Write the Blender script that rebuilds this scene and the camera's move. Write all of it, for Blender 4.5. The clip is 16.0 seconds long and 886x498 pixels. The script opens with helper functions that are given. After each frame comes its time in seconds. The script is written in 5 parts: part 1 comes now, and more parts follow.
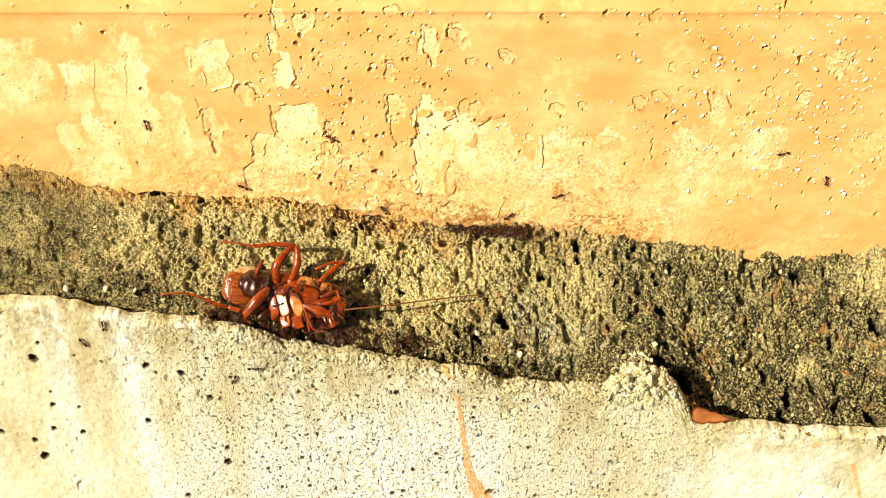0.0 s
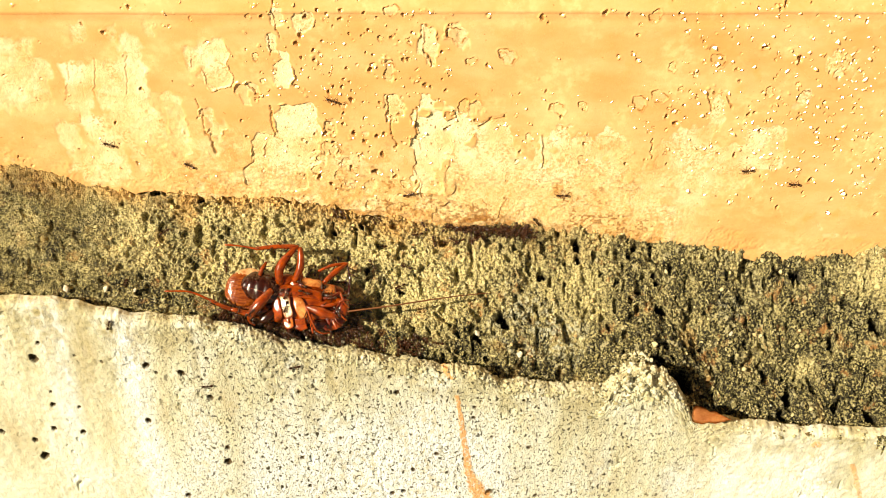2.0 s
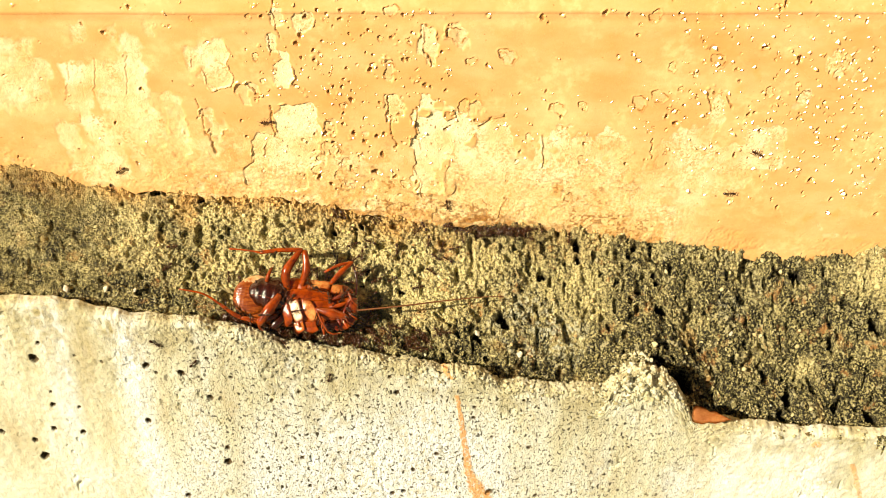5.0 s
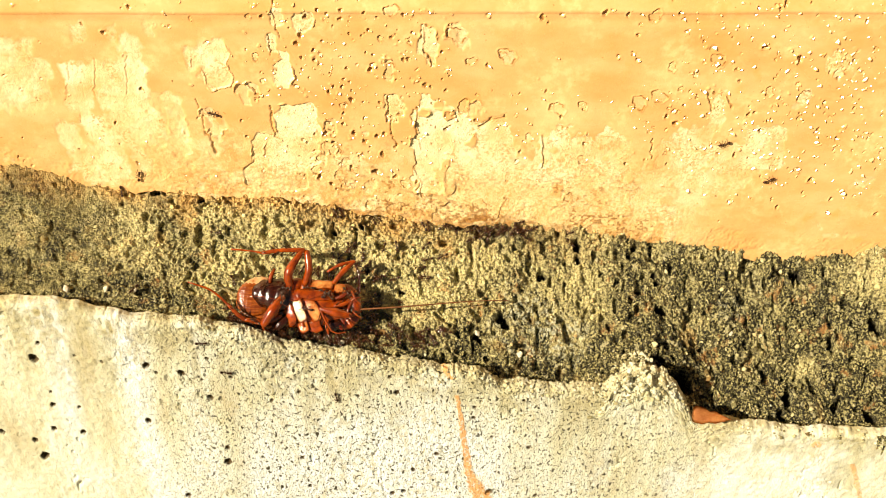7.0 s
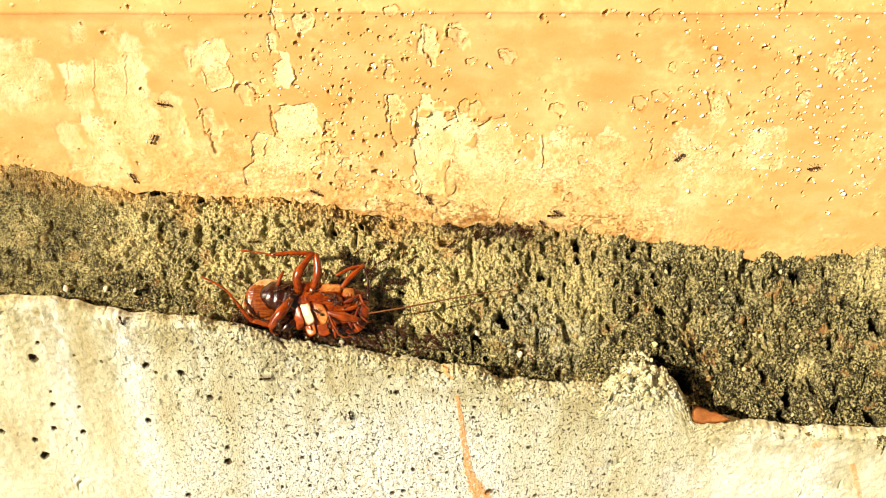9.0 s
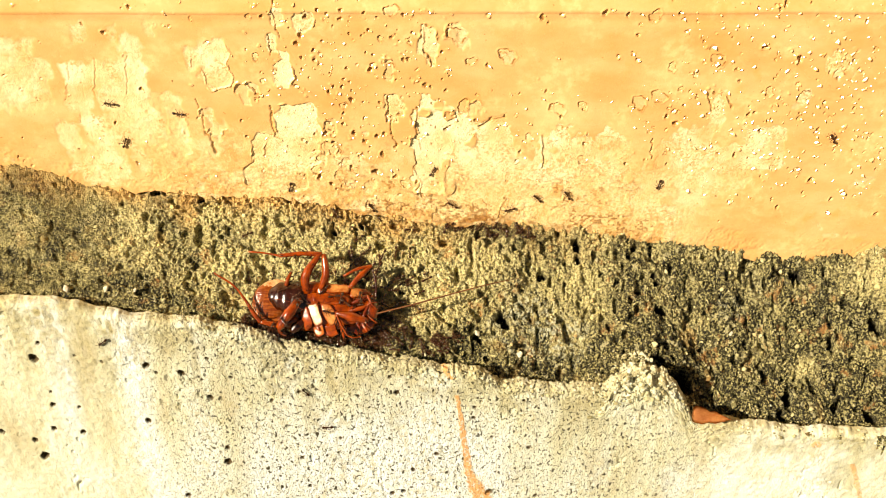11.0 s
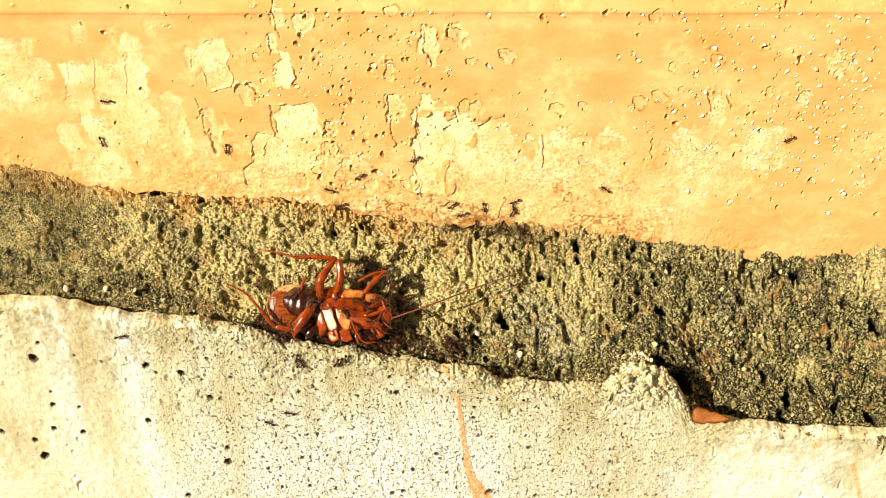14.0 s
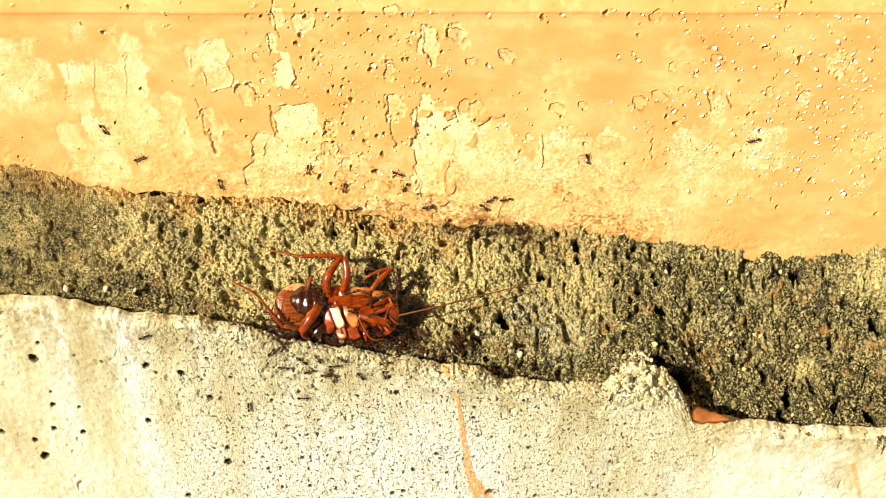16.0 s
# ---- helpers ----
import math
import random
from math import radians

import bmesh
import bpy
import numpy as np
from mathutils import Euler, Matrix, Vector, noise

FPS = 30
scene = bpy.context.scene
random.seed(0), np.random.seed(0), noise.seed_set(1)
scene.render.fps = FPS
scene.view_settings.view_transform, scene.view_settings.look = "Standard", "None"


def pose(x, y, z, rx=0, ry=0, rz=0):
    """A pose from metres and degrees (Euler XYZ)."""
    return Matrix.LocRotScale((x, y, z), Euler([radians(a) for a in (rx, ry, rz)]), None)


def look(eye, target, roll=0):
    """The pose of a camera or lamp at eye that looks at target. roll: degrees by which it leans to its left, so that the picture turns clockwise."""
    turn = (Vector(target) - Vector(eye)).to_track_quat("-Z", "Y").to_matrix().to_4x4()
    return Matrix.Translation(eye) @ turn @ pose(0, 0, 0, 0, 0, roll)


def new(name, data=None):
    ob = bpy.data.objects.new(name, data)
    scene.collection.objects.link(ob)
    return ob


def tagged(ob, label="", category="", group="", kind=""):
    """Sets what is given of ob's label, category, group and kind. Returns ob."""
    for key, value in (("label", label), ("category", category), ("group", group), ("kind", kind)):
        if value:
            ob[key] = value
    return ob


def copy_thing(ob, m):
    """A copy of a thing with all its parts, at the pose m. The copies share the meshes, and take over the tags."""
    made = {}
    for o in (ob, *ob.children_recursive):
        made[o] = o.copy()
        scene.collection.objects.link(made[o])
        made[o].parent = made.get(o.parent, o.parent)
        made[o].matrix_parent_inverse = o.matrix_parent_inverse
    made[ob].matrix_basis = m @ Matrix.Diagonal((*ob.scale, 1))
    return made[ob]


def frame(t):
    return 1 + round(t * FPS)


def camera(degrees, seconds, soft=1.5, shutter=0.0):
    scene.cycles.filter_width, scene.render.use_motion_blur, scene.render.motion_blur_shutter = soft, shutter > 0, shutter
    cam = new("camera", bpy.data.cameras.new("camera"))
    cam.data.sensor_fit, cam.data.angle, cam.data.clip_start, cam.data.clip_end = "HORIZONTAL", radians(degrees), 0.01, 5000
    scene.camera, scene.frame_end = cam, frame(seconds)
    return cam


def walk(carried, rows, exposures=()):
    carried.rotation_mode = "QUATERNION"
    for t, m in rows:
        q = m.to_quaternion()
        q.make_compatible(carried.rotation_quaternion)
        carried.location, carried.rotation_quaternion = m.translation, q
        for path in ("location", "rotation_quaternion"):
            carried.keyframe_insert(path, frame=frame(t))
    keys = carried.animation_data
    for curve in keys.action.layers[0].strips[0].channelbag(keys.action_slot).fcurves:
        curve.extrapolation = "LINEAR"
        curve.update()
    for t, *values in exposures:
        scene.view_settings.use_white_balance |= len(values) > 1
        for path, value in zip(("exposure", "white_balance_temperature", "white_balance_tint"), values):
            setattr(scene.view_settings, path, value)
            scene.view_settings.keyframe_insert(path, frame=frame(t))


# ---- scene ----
from mathutils.bvhtree import BVHTree

MM = 0.001

# ---- camera: stands still, looks down at the foot of the wall ----
cam = camera(40, 16.0, 0.55)
STAND = pose(0, -0.2234, 0.212, 52, 0, 0)
walk(cam, [(0, STAND), (16, STAND)], [(0, 0.61, 8600, 12), (16, 0.61, 8600, 12)])

# ---- light: low warm sun from the side, clear sky ----
SUN_WAY = Vector((-0.65, -0.60, 0.58)).normalized()
world = bpy.data.worlds.new("world")
scene.world = world
world.use_nodes = True
sky = world.node_tree.nodes.new("ShaderNodeTexSky")
sky.sky_type = "NISHITA"
sky.sun_disc = False
sky.sun_elevation = math.asin(SUN_WAY.z)
sky.sun_rotation = math.atan2(SUN_WAY.x, SUN_WAY.y)
back = world.node_tree.nodes["Background"]
world.node_tree.links.new(sky.outputs[0], back.inputs[0])
back.inputs[1].default_value = 0.023
sun = new("sun", bpy.data.lights.new("sun", "SUN"))
sun.data.energy = 5.0
sun.data.angle = radians(0.5)
sun.data.color = (0.97, 0.955, 0.88)
sun.matrix_world = look(SUN_WAY, (0, 0, 0))


# ---- noise on arrays ----
def lattice(ix, iy, seed):
    n = (ix * 374761393 + iy * 668265263 + seed * 1442695041) & 0xFFFFFFFF
    n = ((n ^ (n >> 13)) * 1274126177) & 0xFFFFFFFF
    return ((n ^ (n >> 16)) & 0xFFFF) / 65535.0


def vnoise(x, y, seed):
    """Smooth noise from -1 to 1."""
    ix, iy = np.floor(x).astype(np.int64), np.floor(y).astype(np.int64)
    fx, fy = x - ix, y - iy
    fx, fy = fx * fx * (3 - 2 * fx), fy * fy * (3 - 2 * fy)
    a, b = lattice(ix, iy, seed), lattice(ix + 1, iy, seed)
    c, d = lattice(ix, iy + 1, seed), lattice(ix + 1, iy + 1, seed)
    return 2 * ((a + (b - a) * fx) * (1 - fy) + (c + (d - c) * fx) * fy) - 1


def fbm(x, y, seed, octaves=3):
    total, size = 0, 1.0
    for k in range(octaves):
        total = total + vnoise(x * 2 ** k + 17.3 * k, y * 2 ** k + 5.1 * k, seed + k) * size
        size *= 0.5
    return total / (2 - 0.5 ** (octaves - 1))


def cells(x, y, seed):
    """Distance to the nearest scattered point, and that point's own random number."""
    ix, iy = np.floor(x).astype(np.int64), np.floor(y).astype(np.int64)
    best, own = np.full(x.shape, 9.0), np.zeros(x.shape)
    for dx in (-1, 0, 1):
        for dy in (-1, 0, 1):
            cx, cy = ix + dx, iy + dy
            px, py = cx + lattice(cx, cy, seed), cy + lattice(cx, cy, seed + 1)
            d = np.hypot(x - px, y - py)
            near = d < best
            best = np.where(near, d, best)
            own = np.where(near, lattice(cx, cy, seed + 2), own)
    return best, own


def smooth(a, b, v):
    k = np.clip((v - a) / (b - a), 0, 1)
    return k * k * (3 - 2 * k)


# ---- materials ----
class Nodes:
    """A node material in a few words."""

    def __init__(self, name):
        self.mat = bpy.data.materials.new(name)
        self.mat.use_nodes = True
        self.tree = self.mat.node_tree
        self.bsdf = self.tree.nodes["Principled BSDF"]
        self.where = self.tree.nodes.new("ShaderNodeTexCoord").outputs["Object"]

    def link(self, a, b):
        self.tree.links.new(a, b)

    def noise(self, scale, detail=4, rough=0.6, distort=0.0, upright=1.0):
        n = self.tree.nodes.new("ShaderNodeTexNoise")
        n.inputs["Scale"].default_value, n.inputs["Detail"].default_value = scale, detail
        n.inputs["Roughness"].default_value, n.inputs["Distortion"].default_value = rough, distort
        if upright == 1.0:
            self.link(self.where, n.inputs["Vector"])
        else:
            squash = self.tree.nodes.new("ShaderNodeMapping")
            squash.inputs["Scale"].default_value = upright if isinstance(upright, tuple) else (1, 1, upright)
            self.link(self.where, squash.inputs["Vector"])
            self.link(squash.outputs[0], n.inputs["Vector"])
        return n.outputs["Fac"]

    def voronoi(self, scale, out="Distance"):
        n = self.tree.nodes.new("ShaderNodeTexVoronoi")
        n.inputs["Scale"].default_value = scale
        self.link(self.where, n.inputs["Vector"])
        return n.outputs[out]

    def attribute(self, name):
        n = self.tree.nodes.new("ShaderNodeAttribute")
        n.attribute_name = name
        return n.outputs["Fac"]

    def ramp(self, fac, *stops):
        n = self.tree.nodes.new("ShaderNodeValToRGB")
        els = n.color_ramp.elements
        while len(els) < len(stops):
            els.new(0.5)
        for el, (at, col) in zip(els, stops):
            el.position = at
            el.color = (*col, 1) if not isinstance(col, (int, float)) else (col, col, col, 1)
        self.link(fac, n.inputs[0])
        return n.outputs[0]

    def mix(self, fac, a, b, how="MIX"):
        n = self.tree.nodes.new("ShaderNodeMix")
        n.data_type, n.blend_type = "RGBA", how
        for value, socket in ((fac, n.inputs[0]), (a, n.inputs[6]), (b, n.inputs[7])):
            if isinstance(value, bpy.types.NodeSocket):
                self.link(value, socket)
            elif isinstance(value, tuple):
                socket.default_value = (*value, 1)
            else:
                socket.default_value = value
        return n.outputs[2]

    def math(self, how, a, b):
        n = self.tree.nodes.new("ShaderNodeMath")
        n.operation = how
        for value, socket in ((a, n.inputs[0]), (b, n.inputs[1])):
            if isinstance(value, bpy.types.NodeSocket):
                self.link(value, socket)
            else:
                socket.default_value = value
        return n.outputs[0]

    def done(self, colour=None, rough=None, bump=None, strength=0.5, distance=0.0003, **plain):
        for value, key in ((colour, "Base Color"), (rough, "Roughness")):
            if isinstance(value, bpy.types.NodeSocket):
                self.link(value, self.bsdf.inputs[key])
            elif value is not None:
                self.bsdf.inputs[key].default_value = (*value, 1) if isinstance(value, tuple) else value
        if bump is not None:
            n = self.tree.nodes.new("ShaderNodeBump")
            n.inputs["Strength"].default_value, n.inputs["Distance"].default_value = strength, distance
            self.link(bump, n.inputs["Height"])
            self.link(n.outputs[0], self.bsdf.inputs["Normal"])
        for key, value in plain.items():
            self.bsdf.inputs[key.replace("_", " ")].default_value = value
        return self.mat


def paint_material():
    m = Nodes("orange_gloss_paint")
    peel, grime_shade = m.attribute("peel"), m.attribute("grime_shade")
    coat = m.ramp(m.noise(55, 5, 0.6, 0.0, 2.2), (0.3, (0.75, 0.38, 0.130)), (0.50, (0.80, 0.445, 0.180)), (0.72, (0.85, 0.54, 0.255)))
    bare = m.ramp(m.noise(110, 4, 0.65), (0.32, (0.85, 0.54, 0.24)), (0.44, (0.87, 0.67, 0.35)), (0.58, (0.90, 0.81, 0.51)))
    crust = m.math("MULTIPLY", m.ramp(m.math("ADD", m.noise(190, 3), m.math("MULTIPLY", m.attribute("speckle"), 0.07)), (0.52, 0.0), (0.62, 0.9)), m.ramp(m.noise(1300, 2), (0.47, 0.0), (0.60, 0.8)))
    bare = m.mix(crust, bare, (0.60, 0.32, 0.09))
    bare = m.mix(m.ramp(m.noise(1000, 1), (0.72, 0.0), (0.76, 0.8)), bare, (0.36, 0.17, 0.04))
    pepper = m.math("MULTIPLY", m.ramp(m.noise(2300, 3, 0.7), (0.53, 0.0), (0.60, 0.85)), m.ramp(m.noise(230, 4, 0.65), (0.48, 0.0), (0.60, 1.0)))
    bare = m.mix(m.math("MULTIPLY", pepper, m.math("ADD", m.math("MULTIPLY", m.attribute("speckle"), 0.8), 0.15)), bare, (0.44, 0.21, 0.05))
    coat = m.mix(m.ramp(m.noise(900, 3, 0.6), (0.69, 0.0), (0.76, 0.7)), coat, (0.42, 0.16, 0.03))
    rust = m.math("MULTIPLY", m.ramp(m.noise(130, 3, 0.6), (0.60, 0.0), (0.72, 0.55)), m.attribute("rust"))
    coat = m.mix(rust, coat, (0.76, 0.35, 0.08))
    pale = m.math("MULTIPLY", m.ramp(m.noise(75, 4, 0.65), (0.50, 0.0), (0.64, 0.75)), m.ramp(m.noise(500, 2), (0.4, 0.2), (0.6, 1.0)))
    coat = m.mix(pale, coat, (0.87, 0.63, 0.30))
    both = m.mix(peel, coat, bare)
    sand = m.math("MULTIPLY", m.attribute("crumbly"), m.ramp(m.noise(1900, 3, 0.7), (0.46, 0.0), (0.56, 0.8)))
    both = m.mix(sand, both, m.ramp(m.noise(900, 2), (0.4, (0.62, 0.36, 0.11)), (0.6, (0.87, 0.66, 0.32))))
    # brown grime, and the shade painted into chips and cracks
    both = m.mix(grime_shade, both, m.ramp(m.noise(1500, 4), (0.35, (0.16, 0.055, 0.012)), (0.65, (0.50, 0.24, 0.06))))
    rough = m.math("ADD", m.math("MULTIPLY", peel, 0.45), m.ramp(m.noise(200, 4), (0.3, 0.15), (0.7, 0.34)))
    bump = m.math("ADD", m.math("MULTIPLY", m.noise(260, 3), 0.4), m.math("MULTIPLY", m.noise(2300, 4, 0.75), m.math("ADD", m.math("MULTIPLY", m.math("MAXIMUM", peel, m.attribute("crumbly")), 0.8), 0.18)))
    return m.done(both, rough, bump, 0.5, 0.0004)


def mortar_material():
    m = Nodes("weathered_mortar")
    algae, dust = m.attribute("algae"), m.attribute("dust")
    grains = m.ramp(m.voronoi(2400, "Color"), (0.2, (0.22, 0.17, 0.05)), (0.5, (0.56, 0.48, 0.19)), (0.85, (0.90, 0.83, 0.47)))
    patch = m.ramp(m.noise(1500, 3, 0.65), (0.39, (0.03, 0.021, 0.006)), (0.45, (0.65, 0.53, 0.21)), (0.55, (0.93, 0.83, 0.44)))
    base = m.mix(0.7, grains, patch)
    dark = m.ramp(m.noise(1500, 3, 0.65), (0.43, (0.010, 0.008, 0.002)), (0.50, (0.085, 0.070, 0.020)), (0.58, (0.50, 0.44, 0.19)))
    sparse = m.ramp(m.voronoi(1000, "Color"), (0.80, 0.0), (0.86, 0.8))
    dark = m.mix(sparse, dark, (0.62, 0.56, 0.32))
    base = m.mix(algae, base, dark)
    rust = m.math("MULTIPLY", m.ramp(m.noise(160, 3, 0.6), (0.60, 0.0), (0.68, 0.7)), m.ramp(m.noise(900, 2), (0.42, 0.2), (0.56, 1.0)))
    base = m.mix(rust, base, (0.55, 0.26, 0.08))
    base = m.mix(m.math("MULTIPLY", m.attribute("crust"), m.ramp(m.noise(750, 3, 0.65), (0.48, 0.0), (0.56, 0.75))), base, m.ramp(m.noise(2000, 2), (0.4, (0.50, 0.51, 0.36)), (0.6, (0.76, 0.77, 0.60))))
    base = m.mix(dust, base, m.ramp(m.noise(800, 2, 0.6), (0.42, (0.24, 0.11, 0.02)), (0.50, (0.66, 0.38, 0.11)), (0.60, (0.82, 0.55, 0.22))))
    worn = m.ramp(m.noise(210, 5, 0.72), (0.41, (0.022, 0.018, 0.005)), (0.51, (0.24, 0.205, 0.07)), (0.63, (0.62, 0.54, 0.25)))
    base = m.mix(m.attribute("worn"), base, worn)
    # shade of the deep pits, put into the mortar's colour as near-black
    base = m.mix(m.attribute("pit_shade"), base, (0.028, 0.020, 0.007))
    rough = m.ramp(m.noise(600, 3), (0.35, 0.5), (0.6, 0.92))
    bump = m.math("ADD", m.noise(1500, 5, 0.8), m.math("MULTIPLY", m.voronoi(2600), -0.7))
    return m.done(base, rough, bump, 1.0, 0.0009)


def grain_material():
    m = Nodes("mortar_grains")
    own = m.tree.nodes.new("ShaderNodeNewGeometry").outputs["Random Per Island"]
    clean = m.ramp(own, (0.0, (0.14, 0.115, 0.04)), (0.25, (0.48, 0.42, 0.17)), (0.55, (0.66, 0.58, 0.25)), (0.85, (0.82, 0.75, 0.42)), (0.93, (0.56, 0.30, 0.10)), (0.95, (0.76, 0.70, 0.48)))
    dirty = m.ramp(own, (0.0, (0.015, 0.012, 0.003)), (0.40, (0.08, 0.068, 0.024)), (0.70, (0.28, 0.25, 0.11)), (0.95, (0.62, 0.55, 0.30)))
    col = m.mix(m.attribute("algae"), clean, dirty)
    col = m.mix(m.math("MULTIPLY", m.attribute("dust"), 0.7), col, (0.72, 0.44, 0.15))
    return m.done(col, m.ramp(own, (0.0, 0.95), (0.94, 0.88), (1.0, 0.5)), m.noise(2500, 3), 0.6, 0.0003)


def crumb_material():
    m = Nodes("concrete_crumbs")
    own = m.tree.nodes.new("ShaderNodeNewGeometry").outputs["Random Per Island"]
    col = m.ramp(own, (0.0, (0.16, 0.135, 0.06)), (0.25, (0.38, 0.34, 0.18)), (0.6, (0.56, 0.53, 0.33)), (0.9, (0.72, 0.71, 0.53)))
    return m.done(col, 0.9, m.noise(2500, 3), 0.6, 0.0003)


def concrete_material():
    m = Nodes("pale_concrete")
    drip, stain = m.attribute("drip"), m.attribute("stain")
    base = m.ramp(m.noise(60, 5, 0.65, 0.0, 0.25), (0.36, (0.56, 0.50, 0.32)), (0.48, (0.66, 0.67, 0.50)), (0.62, (0.76, 0.80, 0.72)))
    base = m.mix(m.math("MULTIPLY", m.attribute("white"), m.ramp(m.noise(420, 3, 0.6), (0.3, 0.55), (0.6, 1.0))), base, (0.80, 0.88, 0.90))
    base = m.mix(m.ramp(m.noise(300, 5, 0.75, 0.0, 0.6), (0.56, 0.0), (0.68, 0.45)), base, (0.46, 0.38, 0.19))
    base = m.mix(m.math("MULTIPLY", m.ramp(m.noise(650, 4, 0.7, 0.2, 0.5), (0.50, 0.0), (0.60, 0.6)), m.ramp(m.noise(90, 3, 0.6, 0.0, 0.4), (0.40, 0.25), (0.60, 1.0))), base, (0.57, 0.51, 0.29))
    fine = m.ramp(m.noise(1700, 3, 0.7, 0.3, 0.7), (0.37, (0.24, 0.23, 0.11)), (0.432, (1.0, 1.0, 1.0)))
    base = m.mix(m.math("MULTIPLY", m.attribute("grain"), m.ramp(m.noise(70, 4, 0.6), (0.40, 1.0), (0.60, 0.4))), base, m.mix(1.0, base, fine, "MULTIPLY"))
    dots = m.ramp(m.noise(1150, 2, 0.7, 0.4, 0.7), (0.585, 0.0), (0.625, 0.95))
    specks = m.ramp(m.noise(620, 1, 0.6, 0.0, 0.62), (0.69, 0.0), (0.715, 1.0))
    base = m.mix(stain, base, m.ramp(m.noise(500, 5, 0.7), (0.35, (0.20, 0.17, 0.075)), (0.6, (0.54, 0.48, 0.26))))
    base = m.mix(m.math("MULTIPLY", m.math("MAXIMUM", dots, specks), m.attribute("grain")), base, (0.06, 0.05, 0.025))
    # air holes are coloured dark brown inside, in place of deeper relief
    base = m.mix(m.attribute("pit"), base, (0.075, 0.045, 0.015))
    base = m.mix(m.math("MULTIPLY", drip, m.ramp(m.noise(900, 2), (0.36, 0.3), (0.5, 0.95))), base, (0.74, 0.38, 0.14))
    bump = m.math("ADD", m.math("ADD", m.noise(1700, 3, 0.75, 0.0, 0.75), m.math("MULTIPLY", m.noise(420, 3, 0.6, 0.0, 0.6), 0.10)), m.math("MULTIPLY", specks, -0.6))
    bump = m.math("MULTIPLY", bump, m.math("ADD", m.math("MULTIPLY", m.attribute("grain"), 0.75), 0.25))
    return m.done(base, 0.85, bump, 1.0, 0.0006)


def shell_material(name, dark, light, rough, coat=0.5, glow=0.06, rim=None):
    """Horny shell; rim: the colour towards the edges of its plates."""
    m = Nodes(name)
    col = m.ramp(m.math("ADD", m.math("MULTIPLY", m.noise(420, 5, 0.65), 0.65), m.math("MULTIPLY", m.noise(1600, 3, 0.6, 0.6), 0.35)), (0.36, dark), (0.62, light))
    if rim:
        inner = m.math("ADD", m.attribute("core"), m.math("MULTIPLY", m.math("SUBTRACT", m.noise(500, 3), 0.5), 0.5))
        col = m.mix(m.ramp(inner, (0.35, 0.0), (0.80, 1.0)), rim, col)
    bump = m.math("ADD", m.math("MULTIPLY", m.noise(2400, 3), 0.6), m.noise(700, 3))
    return m.done(col, m.ramp(m.noise(1300, 3), (0.35, rough), (0.65, rough + 0.08)), bump, 0.24, 0.0005,
                  Coat_Weight=coat, Coat_Roughness=0.05, Subsurface_Weight=glow, Subsurface_Scale=0.001)


PAINT, MORTAR, CONCRETE = paint_material(), mortar_material(), concrete_material()
GRAINS, CRUMB = grain_material(), crumb_material()
CHITIN = shell_material("red_brown_chitin", (0.10, 0.010, 0.001), (0.35, 0.050, 0.002), 0.12, 0.6)
CHITIN_DARK = shell_material("dark_brown_chitin", (0.008, 0.002, 0.001), (0.045, 0.008, 0.002), 0.1, 0.45)
CHITIN_TAN = shell_material("tan_chitin", (0.30, 0.06, 0.006), (0.68, 0.30, 0.09), 0.12, 0.9, 0.06, (0.26, 0.036, 0.002))
CHITIN_ORANGE = shell_material("orange_chitin", (0.26, 0.040, 0.003), (0.58, 0.155, 0.016), 0.12, 0.9, 0.06, (0.13, 0.013, 0.001))
# cream plate, paled further so that its colour carries the sun glint
CHITIN_GLINT = shell_material("cream_chitin_glint", (0.74, 0.46, 0.22), (0.90, 0.76, 0.56), 0.14, 1.0, 0.06, (0.22, 0.035, 0.003))

# wing edge whose pale colour holds the sun's reflection on it
HIND_WING_GLINT = shell_material("hind_wing_glint", (0.36, 0.12, 0.03), (0.78, 0.50, 0.26), 0.10, 1.0)


def wing_material():
    m = Nodes("brown_wing_case")
    veins = m.noise(2600, 2, 0.6, 0.4, (0.10, 1, 0.4))
    col = m.mix(m.ramp(veins, (0.42, 0.0), (0.56, 1.0)), (0.17, 0.030, 0.003), (0.29, 0.068, 0.010))
    col = m.mix(m.ramp(m.noise(260, 3), (0.50, 0.0), (0.70, 0.6)), col, (0.12, 0.022, 0.003))
    return m.done(col, 0.22, veins, 0.5, 0.0004, Coat_Weight=0.8, Coat_Roughness=0.06)


WING = wing_material()
FEELER = shell_material("dull_brown_antenna", (0.07, 0.02, 0.006), (0.22, 0.075, 0.022), 0.4, 0.0, 0.0)
ANT = shell_material("glossy_brown_ant", (0.012, 0.0045, 0.0015), (0.085, 0.023, 0.005), 0.12, 0.9, 0.0)
LEAF = shell_material("dry_orange_leaf", (0.72, 0.26, 0.07), (0.88, 0.42, 0.15), 0.55, 0.0, 0.1)


def flake_material():
    m = Nodes("orange_paint_flake")
    own = m.tree.nodes.new("ShaderNodeNewGeometry").outputs["Random Per Island"]
    return m.done(m.ramp(own, (0.0, (0.74, 0.33, 0.10)), (1.0, (0.87, 0.50, 0.21))), m.ramp(m.noise(600, 2), (0.3, 0.20), (0.7, 0.28)), None, Coat_Weight=1.0, Coat_Roughness=0.22)


FLAKE = flake_material()
PEBBLE = shell_material("pale_grit", (0.45, 0.40, 0.28), (0.8, 0.76, 0.62), 0.45, 0.0, 0.0)


